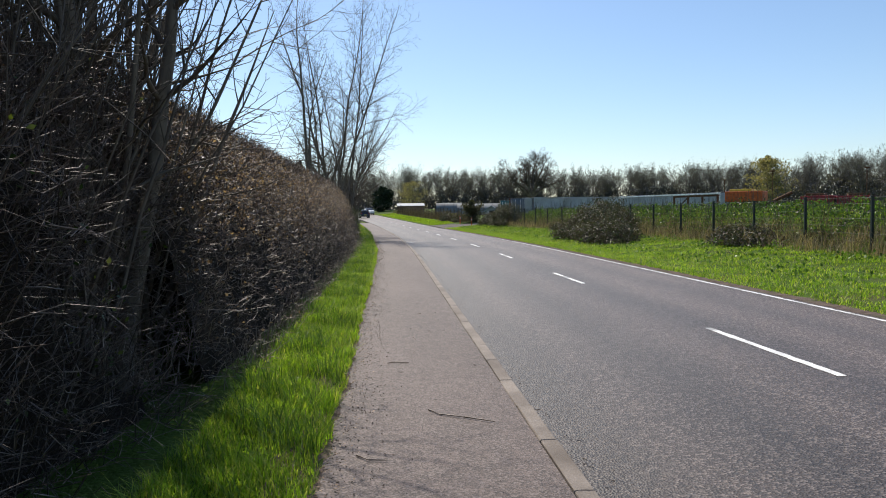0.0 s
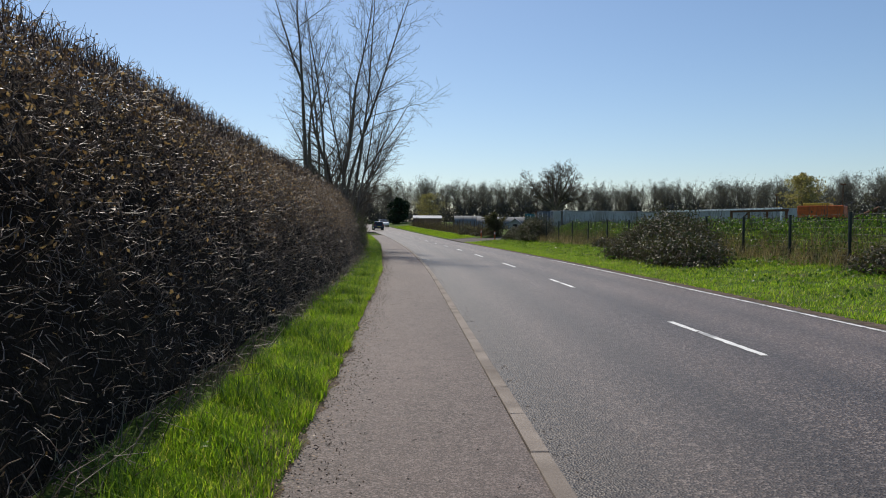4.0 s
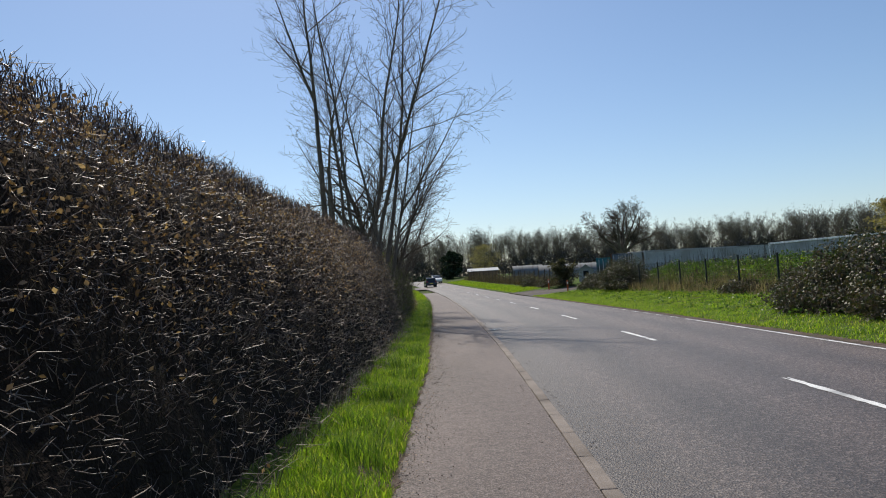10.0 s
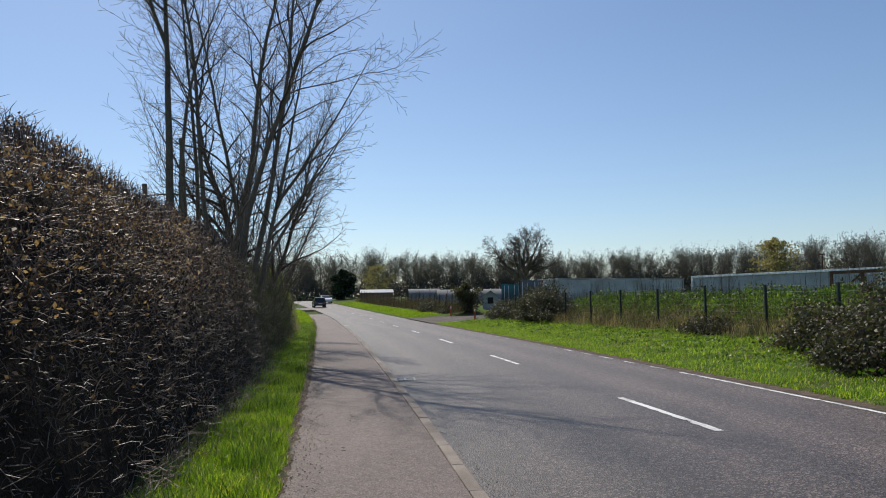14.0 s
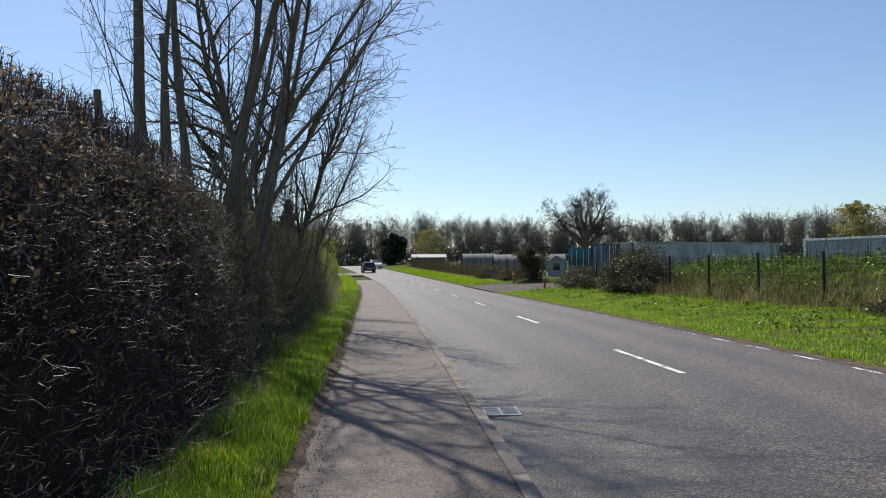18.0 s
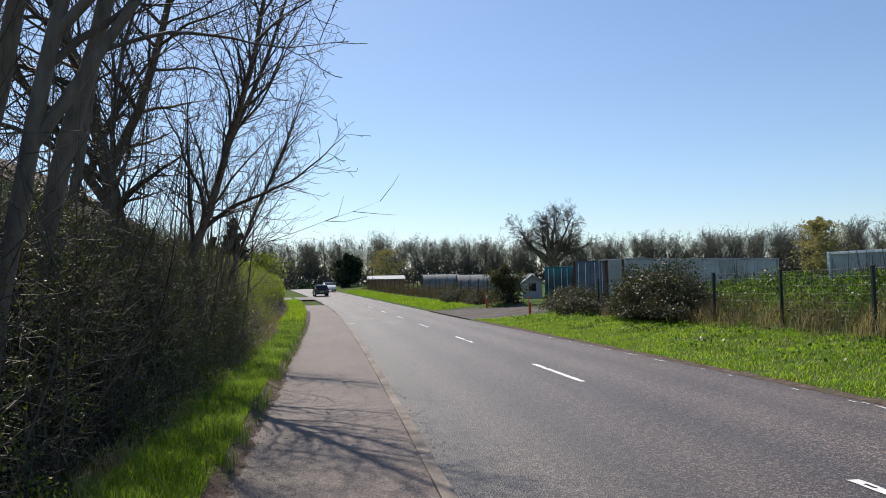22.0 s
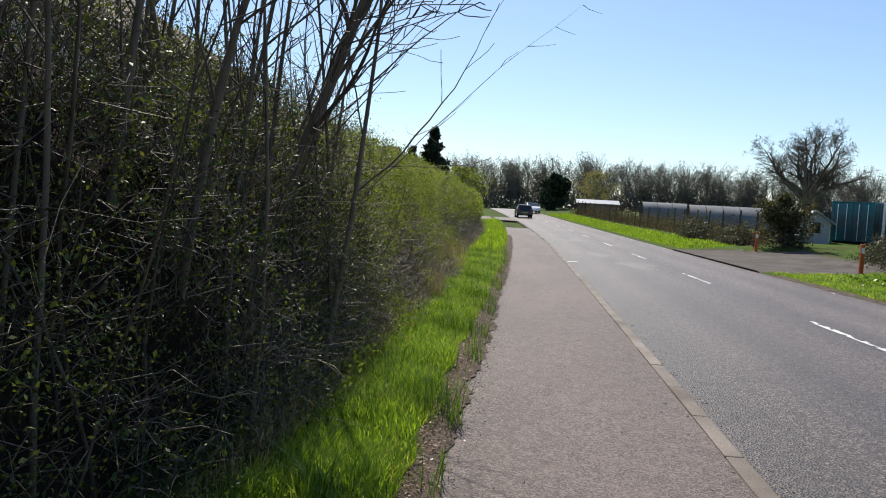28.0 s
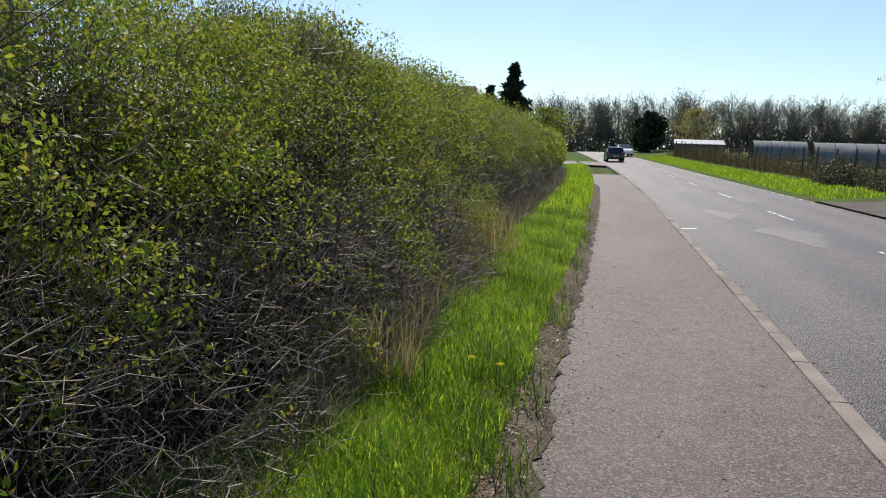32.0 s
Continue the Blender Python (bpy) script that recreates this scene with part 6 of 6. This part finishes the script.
def far_wood(name, label, spots, seed, mat="hazed_farleaf", height=(15, 19.5), least=0.03):
    """Many bare trees joined into one wood."""
    rng = np.random.default_rng(seed)
    kinds = []
    for k in range(7):
        segs = [[], [], [], []]
        for _ in range(rng.integers(1, 4)):
            d = np.array([rng.normal(0, 0.12), rng.normal(0, 0.12), 1.0])
            limb(rng, np.array([rng.normal(0, 0.5), rng.normal(0, 0.5), -0.3]), unit(d), 10.5, 0.22, 0, 1, segs, (20, 6), 0.72, 0.05, 0.1)
        tips = np.array([g[1] for g in segs[1]])
        tips = tips[rng.integers(0, len(tips), 1400)]
        fine = leaves(tips + rng.normal(0, 0.3, tips.shape), rng.uniform(0.035, 0.075, len(tips)), rng, 0.9, 10.0)
        kinds.append(joined(seg_mesh(segs[0], 4, least), seg_mesh(segs[1], 3, least), fine))
    pieces = []
    for x, y, z in spots:
        v, f = kinds[rng.integers(0, 7)]
        a, s = rng.uniform(0, 6.28), rng.uniform(*height) / 14
        c, sn = math.cos(a), math.sin(a)
        q = v @ np.array([[c, sn, 0], [-sn, c, 0], [0, 0, 1]]) * (s, s, s)
        pieces.append((q + (x, y, z), f))
    ob = link(name, raw_mesh(name, *joined(*pieces)), M[mat], kind="stuff")
    return tagged(ob, label, "woodland", kind="stuff")


rng = np.random.default_rng(95)
line = np.array([(-110, 268), (-60, 265), (0, 255), (60, 270), (110, 250), (135, 190), (140, 125)], float)
dist = np.r_[0, np.cumsum(np.hypot(*np.diff(line, axis=0).T))]
spots = []
for q in np.arange(0, dist[-1], 2.1):
    for row in (0, 14):
        s = q + rng.uniform(-3, 3)
        x, y = np.interp(s, dist, line[:, 0]), np.interp(s, dist, line[:, 1])
        r = unit(np.array([x - 0.0, y - 40.0]))
        spots.append((x + r[0] * row + rng.normal(0, 2), y + r[1] * row + rng.normal(0, 2), 1.2))
far_wood("far_woodland", "distant belt of bare trees with brown and haze-greyed crowns", spots, 96)


def shrub_belt(name, label, pts, n, size, mats, seed, hz):
    rng = np.random.default_rng(seed)
    pts = np.array(pts, float)
    dd = np.r_[0, np.cumsum(np.hypot(*np.diff(pts, axis=0).T))]
    s = rng.uniform(0, dd[-1], n)
    x, y = np.interp(s, dd, pts[:, 0]), np.interp(s, dd, pts[:, 1])
    top = hz * (0.75 + 0.35 * bump2(s, s * 0.3, 0.35, seed))
    z = 1.0 + rng.uniform(0, 1, n) * top
    p = np.stack([x + rng.normal(0, 1.2, n), y + rng.normal(0, 1.2, n), z], 1)
    ob = link(name, raw_mesh(name, *leaves(p, rng.uniform(*size, n), rng, 0.3, 1.8)), M[mats], kind="stuff")
    return tagged(ob, label, "undergrowth", kind="stuff")


shrub_belt("far_undergrowth", "haze-greyed brown undergrowth at the foot of the distant wood", line * 0.97 + (0, 6), 70000, (0.25, 0.6), "hazed_farleaf", 97, 9.0)
shrub_belt("far_hedge", "dark hedge beyond the bend of the road", [(-60, 215), (-34, 205), (-16, 198), (-4, 185)], 9000, (0.15, 0.4), "conifer", 98, 2.2)


def leafy(name, label, base, height, radius, seed, mat, n=2600, leaf=(0.15, 0.35), conical=False, trunk=0.25):
    """A leafy crown of clumps round a trunk."""
    rng = np.random.default_rng(seed)
    t = thing(name, label, "tree", *base)
    part("trunk", rod((0, 0, -0.2), (0, 0, height * 0.8), trunk, trunk * 0.3, 8), M["bark"], t)
    segs, pts = [], []
    for k in range(int(height * 9)):
        h = rng.uniform(0.06, 0.98)
        reach = radius * ((1 - h) ** 0.8 if conical else math.sqrt(max(0.05, 1 - (2 * h - 0.9) ** 2))) * rng.uniform(0.6, 1.1)
        a = rng.uniform(0, 6.28)
        p = np.array([0, 0, h * height])
        q = p + np.array([math.cos(a) * reach, math.sin(a) * reach, (-0.18 if conical else 0.25) * reach])
        segs.append((p, q, 0.04, 0.012))
        m = max(4, int(n / (height * 9)))
        s = rng.uniform(0.15, 1.05, (m, 1))
        pts.append(p + (q - p) * s + rng.normal(0, 0.12 + 0.1 * (not conical) * reach / 2, (m, 3)))
    link("branches", raw_mesh("branches", *seg_mesh(segs, 3)), M["bark"], t)
    link("crown", raw_mesh("crown", *leaves(np.concatenate(pts), rng.uniform(*leaf, sum(map(len, pts))), rng, -0.2 if conical else 0.2)), M[mat], t)
    return t


leafy("conifer_tree", "tall dark pointed conifer", (-18.6, 150, 1.3), 11.0, 4.4, 101, "conifer", 16000, (0.15, 0.4), True)
leafy("conifer_tree", "shorter dark conifer beside the tall one", (-21.7, 151, 1.3), 8.6, 4.2, 102, "conifer", 12000, (0.12, 0.3), True)
leafy("evergreen_tree", "round dark evergreen by the bend of the road", (-1.9, 165, 1.6), 5.6, 2.5, 103, "conifer", 7000, (0.2, 0.45))
leafy("willow_tree", "round pale willow with grey-green twigs", (5.5, 190, 1.8), 8.0, 4.5, 104, "catkin", 3000, (0.1, 0.25))
leafy("willow_tree", "round willow in yellow-green spring leaf", (-18.2, 178, 1.6), 7.2, 4.8, 105, "haw", 4000, (0.15, 0.3))
leafy("willow_tree", "tall yellow-flowering willow in the wood", (101, 190, 1.2), 14.0, 6.5, 106, "catkin", 4500, (0.2, 0.45))
leafy("evergreen_bush", "dark green evergreen bush beside the yard entrance", (10.2, 88.8, 0.35), 2.5, 1.35, 107, "bush", 6500, (0.05, 0.13), trunk=0.05)
